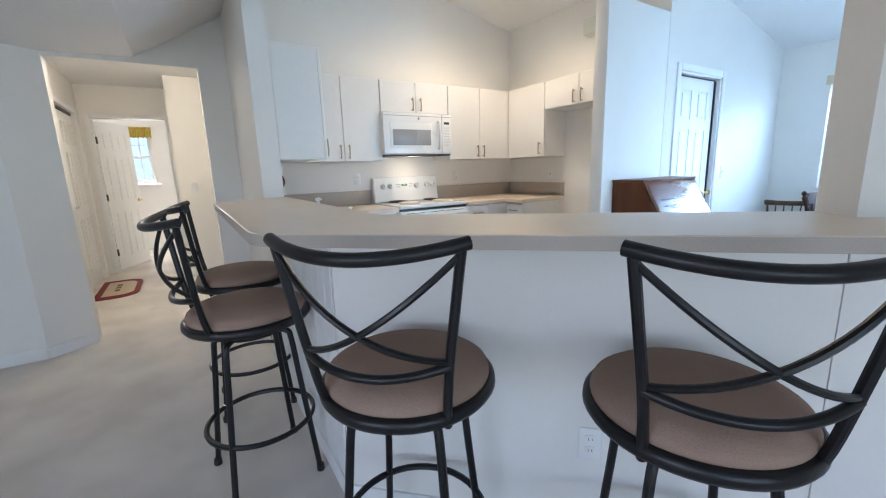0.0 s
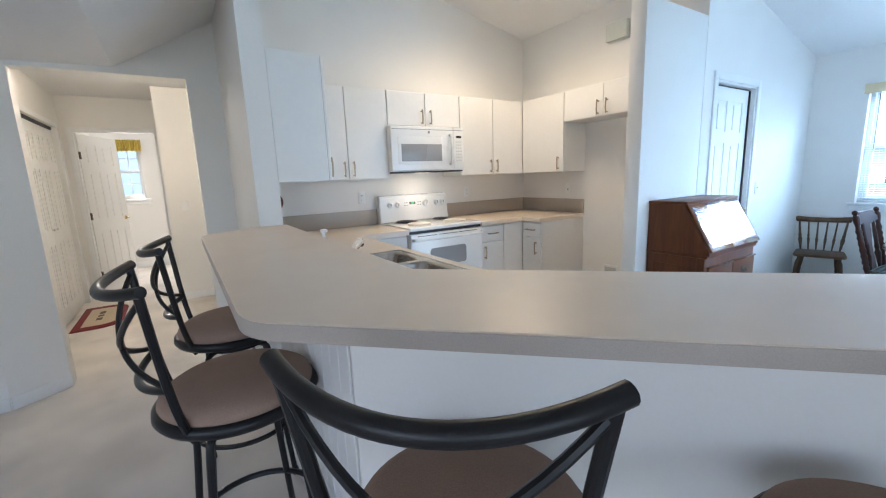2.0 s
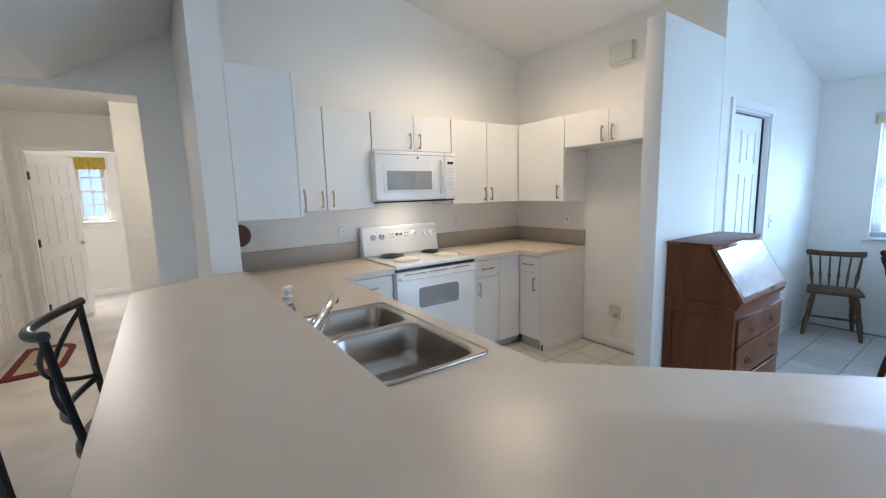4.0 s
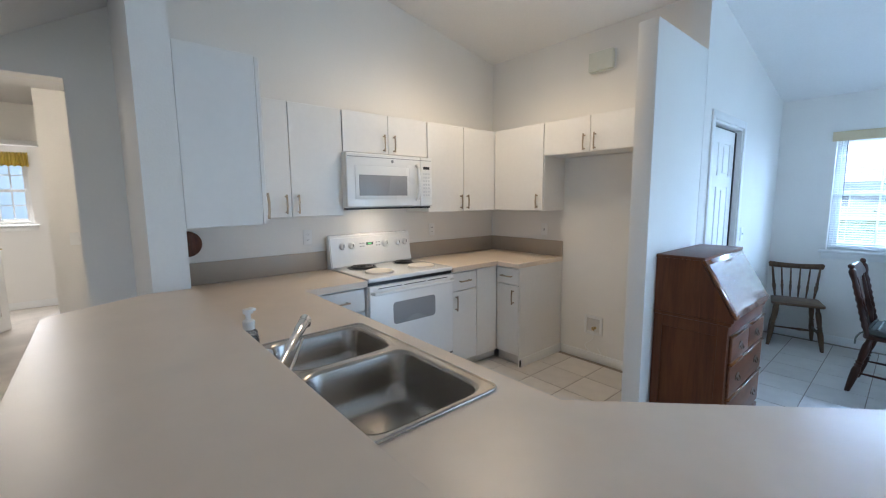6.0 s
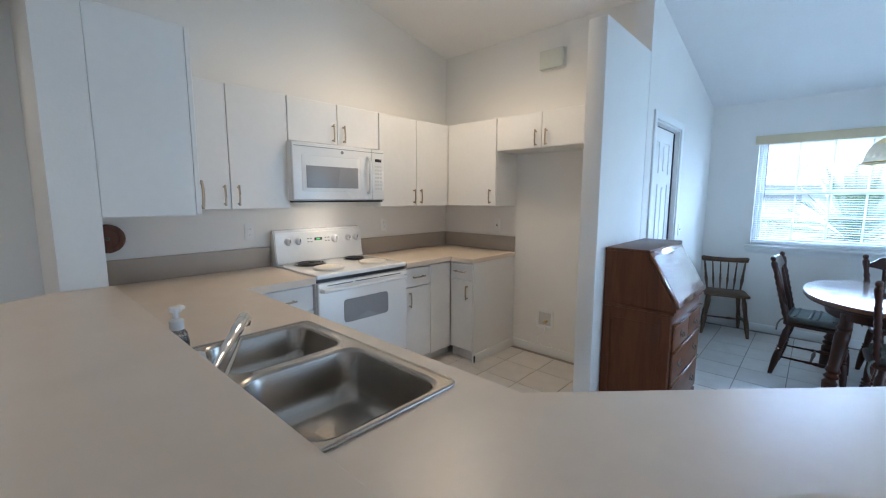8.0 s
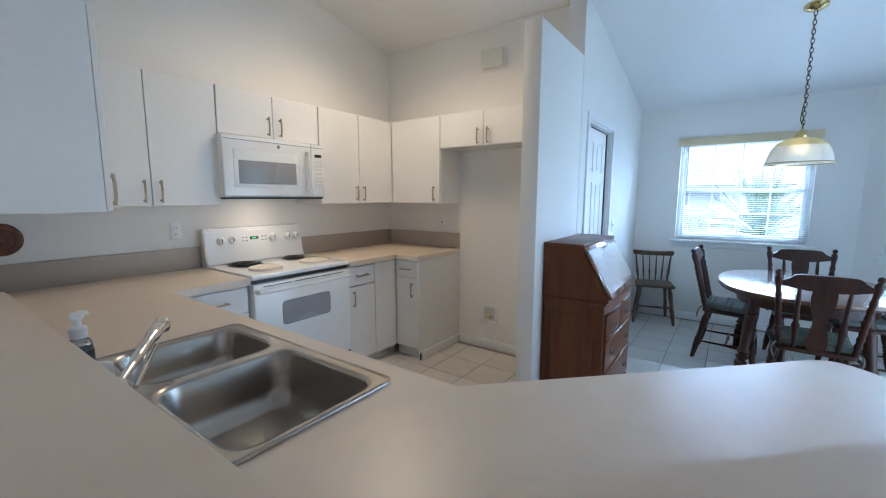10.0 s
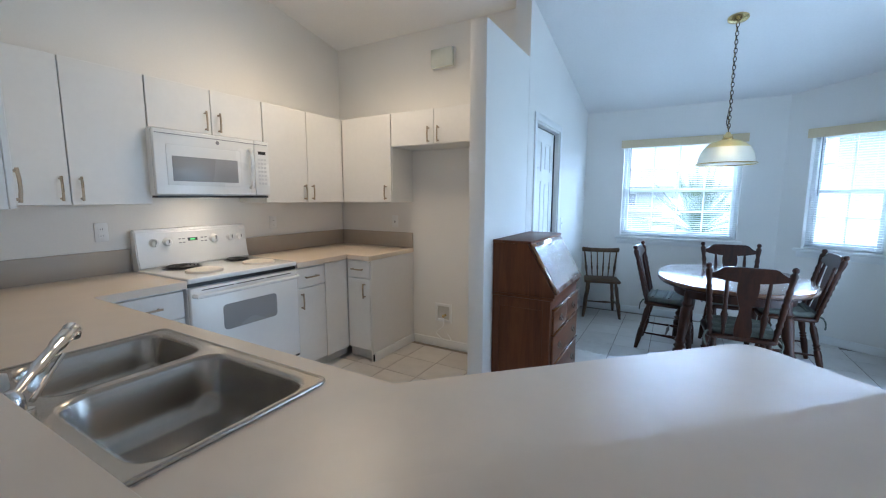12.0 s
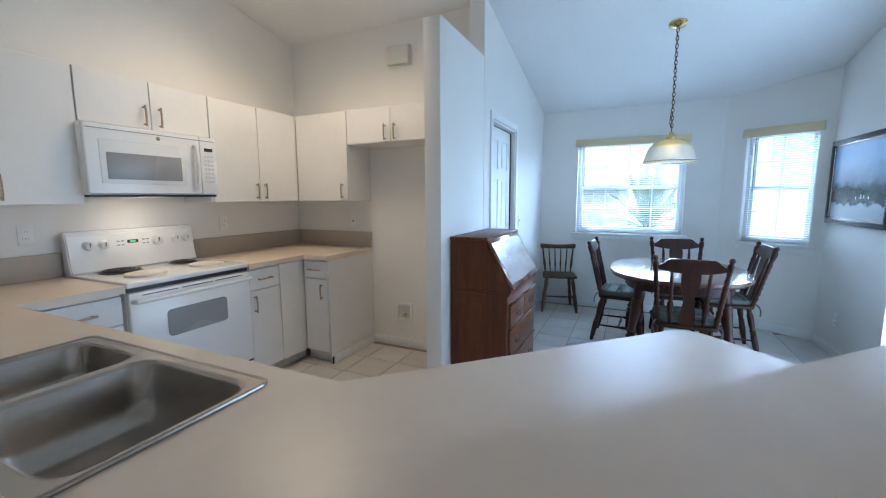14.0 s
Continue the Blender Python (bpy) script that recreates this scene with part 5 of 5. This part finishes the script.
def dining_chair():
    """A chair facing +y."""
    c = thing("dining_chair", 0, 0, 0, 0, "dark wooden dining chair with turned posts and tied cushion", "chair", "chairs round the dining table")
    part("seat", prism(rounded([(-0.20, -0.19), (0.20, -0.19), (0.225, 0.20), (-0.225, 0.20)], [0.06] * 4), 0.425, 0.455, 0.010, 3), M_DINE, c)
    pts = rounded([(-0.185, -0.17), (0.185, -0.17), (0.20, 0.19), (-0.20, 0.19)], [0.07] * 4, 5)
    bmp = prism(pts, 0.457, 0.500, 0.018, 4)
    cu = part("cushion", bmp, M_CUSHION, c, "grey-green tufted seat cushion")
    for sx in (-1, 1):
        for k in range(3):
            part("fold", tube([(-0.185 + 0.01, -0.14 + 0.13 * k + 0.02 * sx, 0.498), (0.0, -0.14 + 0.13 * k + 0.02 * sx, 0.504), (0.175, -0.14 + 0.13 * k + 0.02 * sx, 0.498)], 0.010, 6), M_CUSHION, cu)
        part("tie", tube(smooth_path([(sx * 0.175, -0.165, 0.475), (sx * 0.205, -0.195, 0.47), (sx * 0.215, -0.215, 0.43), (sx * 0.20, -0.22, 0.38)], 4), 0.006, 6), M_CUSHION, cu)
    for sx in (-1, 1):
        part("front_leg", turned((sx * 0.205, 0.195, 0.0), (sx * 0.165, 0.150, 0.428), 0.023, LEG), M_DINE, c)
        part("back_leg", turned((sx * 0.195, -0.235, 0.0), (sx * 0.150, -0.150, 0.428), 0.023, LEG), M_DINE, c)
        part("side_stretcher", turned((sx * 0.187, 0.175, 0.16), (sx * 0.178, -0.20, 0.16), 0.011, SPIN), M_DINE, c)
        part("back_post", turned((sx * 0.180, -0.165, 0.45), (sx * 0.225, -0.285, 0.965), 0.0185, SPOOL), M_DINE, c)
        part("spindle", turned((sx * 0.105, -0.168, 0.45), (sx * 0.115, -0.262, 0.86), 0.0165, SPIN), M_DINE, c)
    part("cross_stretcher", turned((-0.18, 0.0, 0.16), (0.18, 0.0, 0.16), 0.011, SPIN), M_DINE, c)
    part("front_stretcher", turned((-0.195, 0.18, 0.22), (0.195, 0.18, 0.22), 0.012, SPIN), M_DINE, c)

    def board(name, half, t, z_of):
        """A curved upright board: half its (height, half-width) outline."""
        pts = [(w, z) for z, w in half] + [(-w, z) for z, w in reversed(half)]
        bm = bmesh.new()

        def y_at(x, z):
            return -0.168 - (z - 0.45) * 0.233 - 0.010 * (1 - (x / 0.21) ** 2)
        a = [bm.verts.new((x, y_at(x, z) - t / 2, z)) for x, z in pts]
        b = [bm.verts.new((x, y_at(x, z) + t / 2, z)) for x, z in pts]
        bm.faces.new(a)
        bm.faces.new(b[::-1])
        for i in range(len(pts)):
            bm.faces.new((a[i], a[(i + 1) % len(pts)], b[(i + 1) % len(pts)], b[i]))
        return part(name, bm, M_DINE, c, "", 30)
    board("splat", [(0.45, 0.045), (0.50, 0.050), (0.56, 0.046), (0.62, 0.034), (0.67, 0.034), (0.72, 0.048), (0.77, 0.058), (0.82, 0.060), (0.855, 0.055)], 0.014, 0)
    board("crest_rail", [(0.845, 0.07), (0.852, 0.13), (0.868, 0.20), (0.872, 0.208), (0.895, 0.208), (0.903, 0.188), (0.918, 0.165), (0.938, 0.146), (0.945, 0.126), (0.947, 0.06)], 0.022, 0)
    return c


ch0 = dining_chair()
ch0.matrix_world = pose(4.13, 0.965, 0, 0, 0, -90)
copy_thing(ch0, pose(5.06, 0.905, 0, 0, 0, 96))
copy_thing(ch0, pose(4.86, 1.405, 0, 0, 0, 176))
copy_thing(ch0, pose(4.93, 0.575, 0, 0, 0, 2))

tb = thing("dining_table", 4.66, 0.98, 0, 0, "oval dark wooden dining table with turned legs", "table")


def oval(a, b, n=48, p=2.3):
    out = []
    for i in range(n):
        t = 2 * math.pi * i / n
        c, s = math.cos(t), math.sin(t)
        out.append((a * abs(c) ** (2 / p) * (1 if c >= 0 else -1), b * abs(s) ** (2 / p) * (1 if s >= 0 else -1)))
    return out


part("tabletop", prism(oval(0.66, 0.53), 0.722, 0.750, 0.008, 3), M_DINETOP, tb, "glossy brown oval top")
part("edge_moulding", prism(oval(0.648, 0.518), 0.708, 0.7215, 0.005, 2), M_DINE, tb)
ap = part("apron", prism(oval(0.50, 0.40, 48, 3), 0.625, 0.7075), M_DINE, tb)
part("leaf_seam", box(-0.001, 0.001, -0.528, 0.528, 0.7495, 0.7504), M_BLACK, tb)
TL = [(0, .55), (.04, .7), (.22, .95), (.30, 1.15), (.33, .75), (.36, 1.2), (.39, .75), (.42, 1.2), (.46, .85), (.7, 1.1), (.80, 1.15), (.83, .8), (.86, 1.2), (.89, .9), (1, 1.05)]
for sx in (-1, 1):
    for sy in (-1, 1):
        part("leg", turned((sx * 0.46, sy * 0.36, 0), (sx * 0.38, sy * 0.29, 0.66), 0.036, TL, seg=14), M_DINE, tb)

sc = thing("side_chair", 5.68, 2.125, 0, 104, "small worn brown wooden chair against the dining wall", "chair")
part("seat", prism(rounded([(-0.185, -0.17), (0.185, -0.17), (0.20, 0.19), (-0.20, 0.19)], [0.05] * 4), 0.415, 0.440, 0.008, 3), M_OLDWOOD, sc)
for sx in (-1, 1):
    part("front_leg", turned((sx * 0.20, 0.19, 0), (sx * 0.145, 0.13, 0.417), 0.021, LEG), M_OLDWOOD, sc)
    part("back_leg", turned((sx * 0.17, -0.20, 0), (sx * 0.13, -0.12, 0.417), 0.020, LEG), M_OLDWOOD, sc)
    part("side_stretcher", turned((sx * 0.178, 0.165, 0.16), (sx * 0.155, -0.17, 0.16), 0.011, SPIN), M_OLDWOOD, sc)
part("cross_stretcher", turned((-0.165, 0.02, 0.16), (0.165, 0.02, 0.16), 0.011, SPIN), M_OLDWOOD, sc)
for i in range(6):
    t = i / 5 * 2 - 1
    part("spindle", turned((t * 0.150, -0.150, 0.435), (t * 0.185, -0.225, 0.735), 0.0135 if abs(t) == 1 else 0.0095, SPIN), M_OLDWOOD, sc)
bm = tube([(-0.215, -0.226, 0.755), (-0.205, -0.227, 0.757), (-0.12, -0.237, 0.752), (0, -0.240, 0.750), (0.12, -0.237, 0.752), (0.205, -0.227, 0.757), (0.215, -0.226, 0.755)], [0.018, 0.026, 0.023, 0.022, 0.023, 0.026, 0.018], 10)
bmesh.ops.transform(bm, matrix=Matrix.Translation((0, -0.232, 0)) @ Matrix.Diagonal((1, 0.5, 1.15, 1)) @ Matrix.Translation((0, 0.232, -0.10)), verts=bm.verts)
part("crest_rail", bm, M_OLDWOOD, sc)

# ---- framed picture ----
pf = thing("framed_picture", 4.98, -0.26, 1.485, 180, "dark framed blue dusk landscape print on the wall", "picture")
fw, fh = 0.49, 0.355
for x0, x1, z0, z1 in ((-fw, fw, fh - 0.035, fh), (-fw, fw, -fh, -fh + 0.035), (-fw, -fw + 0.035, -fh + 0.035, fh - 0.035), (fw - 0.035, fw, -fh + 0.035, fh - 0.035)):
    part("frame", box(x0, x1, -0.030, -0.002, z0, z1, 0.005), M_IRON, pf, "dark wooden frame")
for x0, x1, z0, z1 in ((-fw + .035, fw - .035, fh - 0.055, fh - .035), (-fw + .035, fw - .035, -fh + .035, -fh + 0.055), (-fw + .035, -fw + 0.055, -fh + 0.055, fh - 0.055), (fw - 0.055, fw - .035, -fh + 0.055, fh - 0.055)):
    part("liner", box(x0, x1, -0.022, -0.004, z0, z1, 0.003), M_STEEL, pf, "silver inner liner")
M_PRINT = bpy.data.materials.new("dusk_print")
M_PRINT.use_nodes = True
nt = M_PRINT.node_tree
b = nt.nodes["Principled BSDF"]
b.inputs["Roughness"].default_value = 0.15
tc = nt.nodes.new("ShaderNodeTexCoord")
sep = nt.nodes.new("ShaderNodeSeparateXYZ")
nz = nt.nodes.new("ShaderNodeTexNoise")
nz.inputs["Scale"].default_value, nz.inputs["Detail"].default_value = 9, 6
nt.links.new(tc.outputs["Object"], sep.inputs[0])
nt.links.new(tc.outputs["Object"], nz.inputs["Vector"])
add = nt.nodes.new("ShaderNodeMath")
add.operation = "MULTIPLY_ADD"
add.inputs[1].default_value = 0.14
nt.links.new(nz.outputs["Fac"], add.inputs[0])
nt.links.new(sep.outputs["Z"], add.inputs[2])
rp = nt.nodes.new("ShaderNodeValToRGB")
mr = nt.nodes.new("ShaderNodeMapRange")
mr.inputs["From Min"].default_value, mr.inputs["From Max"].default_value = -0.24, 0.40
nt.links.new(add.outputs[0], mr.inputs["Value"])
nt.links.new(mr.outputs[0], rp.inputs[0])
nt.links.new(rp.outputs[0], b.inputs["Base Color"])
els = rp.color_ramp.elements
els[0].position, els[0].color = 0.0, (0.46, 0.50, 0.55, 1)
els[1].position, els[1].color = 1.0, (0.20, 0.38, 0.66, 1)
for p_, c_ in ((0.18, (0.42, 0.47, 0.52)), (0.22, (0.03, 0.045, 0.055)), (0.40, (0.045, 0.07, 0.085)), (0.50, (0.18, 0.28, 0.40)), (0.70, (0.26, 0.44, 0.68))):
    el = els.new(p_)
    el.color = (*c_, 1)
part("print", box(-fw + 0.055, fw - 0.055, -0.010, -0.006, -fh + 0.055, fh - 0.055), M_PRINT, pf, "dusk landscape print", None)
for x, z, s in ((0.05, -0.14, 0.022), (0.10, -0.135, 0.016), (-0.02, -0.145, 0.014), (0.17, -0.14, 0.012)):
    part("light_patch", box(x, x + s, -0.0108, -0.0101, z, z + s * 1.5), M_PLASTIC, pf)

# ---- hall rug ----
rug = thing("door_mat", -0.545, 6.30, 0, 0, "burgundy bordered half-round mat with a beige field", "rug")
pts = [(-0.19, -0.46), (0.02, -0.46)] + [(0.02 + 0.19 * math.sin(radians(a)), -0.27 - 0.19 * math.cos(radians(a))) for a in range(15, 91, 15)] + [(0.21, 0.27)] + [(0.02 + 0.19 * math.cos(radians(a)), 0.27 + 0.19 * math.sin(radians(a))) for a in range(15, 91, 15)] + [(-0.19, 0.46)]
part("border", prism(pts, 0.0, 0.010, 0.003), M_RUG, rug, "burgundy pile border")
part("field", prism([(x * 0.70 + 0.01, y * 0.76) for x, y in pts], 0.0101, 0.0125, 0.001), M_RUGIN, rug, "beige field")
for k, (a, w) in enumerate(((-0.16, 0.12), (-0.02, 0.09), (0.09, 0.13))):
    part("lettering", box(-0.03, 0.02, a, a + w * 0.8, 0.0126, 0.0132), M_BARK, rug, "dark brown script strokes")

# ---- outdoors ----
structure("ground", box(-90, 120, -110, 110, -0.45, -0.30), M_GRASS, "green lawn around the house", "ground", None)
structure("road", box(16, 22, -100, 100, -0.2995, -0.28), M_STREET, "pale concrete street", "road", None)
structure("driveway", box(9.3, 12.9, -7.5, 3.2, -0.2998, -0.282), M_CONCRETE, "pale concrete driveway", "driveway", None)


def palm(x, y, s=1.0):
    """A low cycad: short trunk and a rosette of arching feathered fronds."""
    p = thing("sago_palm", x, y, -0.30, 0, "low green sago palm outside the window", "palm")
    part("trunk", lathe([(0.16, 0), (0.19, 0.3), (0.18, 0.8), (0.14, 1.12), (0, 1.18)], 16), M_BARK, p)
    rnd = random.Random(5)
    for i in range(34):
        az = 2 * math.pi * (i * 0.381966)
        el = radians(22 + 62 * (i / 34))
        L_ = (1.15 + 0.25 * rnd.random()) * s
        pts = []
        for k in range(13):
            t = k / 12
            rr = L_ * (t * math.cos(el))
            zz = 1.14 + L_ * (t * math.sin(el)) - 0.55 * L_ * t * t * (1.1 - math.sin(el))
            pts.append(Vector((rr * math.cos(az), rr * math.sin(az), zz)))
        bm = tube(pts, [0.010 * (1 - 0.8 * k / 12) for k in range(13)], 5)
        side = Vector((-math.sin(az), math.cos(az), 0))
        for k in range(2, 48):
            t = k / 48
            j = t * 12
            a = pts[int(j)].lerp(pts[min(int(j) + 1, 12)], j - int(j))
            d = (pts[min(int(j) + 1, 12)] - pts[int(j)]).normalized()
            ll = 0.20 * s * math.sin(math.pi * min(1, t * 0.92 + 0.06)) + 0.02
            for sg in (-1, 1):
                tip = a + (side * sg * 0.85 + d * 0.5).normalized() * ll + Vector((0, 0, 0.03))
                v = [bm.verts.new(a - d * 0.007), bm.verts.new(a + d * 0.007), bm.verts.new(tip)]
                bm.faces.new(v)
        part("frond", bm, M_LEAF, p, "", None)
    return p


palm(7.75, 1.12, 0.80)


def house(x, y, w, d, h, rz):
    hs = thing("neighbour_house", x, y, -0.30, rz, "pale stucco single-storey house seen through the windows", "house")
    part("wall", box(-w / 2, w / 2, -d / 2, d / 2, 0, h), M_STUCCO, hs, "", None)
    bm = bmesh.new()
    o = 0.5
    v = [bm.verts.new(q) for q in ((-w / 2 - o, -d / 2 - o, h), (w / 2 + o, -d / 2 - o, h), (w / 2 + o, d / 2 + o, h), (-w / 2 - o, d / 2 + o, h), (-w / 2 + d / 2, 0, h + 1.9), (w / 2 - d / 2, 0, h + 1.9))]
    for f in ((0, 1, 5, 4), (2, 3, 4, 5), (1, 2, 5), (3, 0, 4), (0, 3, 2, 1)):
        bm.faces.new([v[i] for i in f])
    part("roof", bm, M_ROOF, hs, "brown shingle roof", None)
    for px in (-w * 0.32, w * 0.05):
        wi = part("window", box(px - 0.55, px + 0.55, -d / 2 - 0.03, -d / 2 + 0.02, 0.9, 2.1), M_TRIM, hs)
        part("pane", box(px - 0.48, px + 0.48, -d / 2 - 0.04, -d / 2 - 0.031, 0.97, 2.03), M_GREYGLASS, wi)
    part("garage_door", box(w * 0.22, w * 0.46, -d / 2 - 0.04, -d / 2 + 0.02, 0, 2.15), M_TRIM, hs)
    part("front_door", box(-w * 0.12, -w * 0.12 + 0.95, -d / 2 - 0.04, -d / 2 + 0.02, 0, 2.1), M_WOODDISC, hs)
    return hs


house(46, 6, 16, 9, 2.7, -90)
house(47, -15, 15, 9, 2.7, -90)
house(17.6, -6.65, 10, 9, 3.4, -90)
# added house, not known to stand there: pale backdrop to whiten the bathroom window
house(5, 21, 15, 9, 3.2, 0)

# ---- floor tiles ----
T = 0.305
bm = box(-T / 2 + 0.0025, T / 2 - 0.0025, -T / 2 + 0.0025, T / 2 - 0.0025, 0, 0.0035, 0.0015, 1)
tile_mesh = finish(bm, "tile", M_TILE)
bed = bpy.data.objects["floor_tile_bed"]
inner = BAY0 - BAY1
for i in range(-1, 20):
    for j in range(-1, 16):
        x, y = 1.30 + T * (i + 0.5), -0.29 + T * (j + 0.5)
        n_ = (x + y) / S2
        if n_ < 2.15 or x > 5.93 or y > 4.3 or (x < 1.45) or (y > 3.85 and (x < 3.35)):
            continue
        if x > 3.6 and y > 2.5 or (x > 3.3 and y > 3.6):
            if x > 3.8:
                continue
        if inner.x * (y - BAY1.y) - inner.y * (x - BAY1.x) < -0.02:
            continue
        ob = new("tile", tile_mesh)
        ob.parent = bed
        ob.matrix_basis = pose(x, y, 0.006 + random.uniform(0, 0.0004), 0, 0, 90 * random.randrange(4))
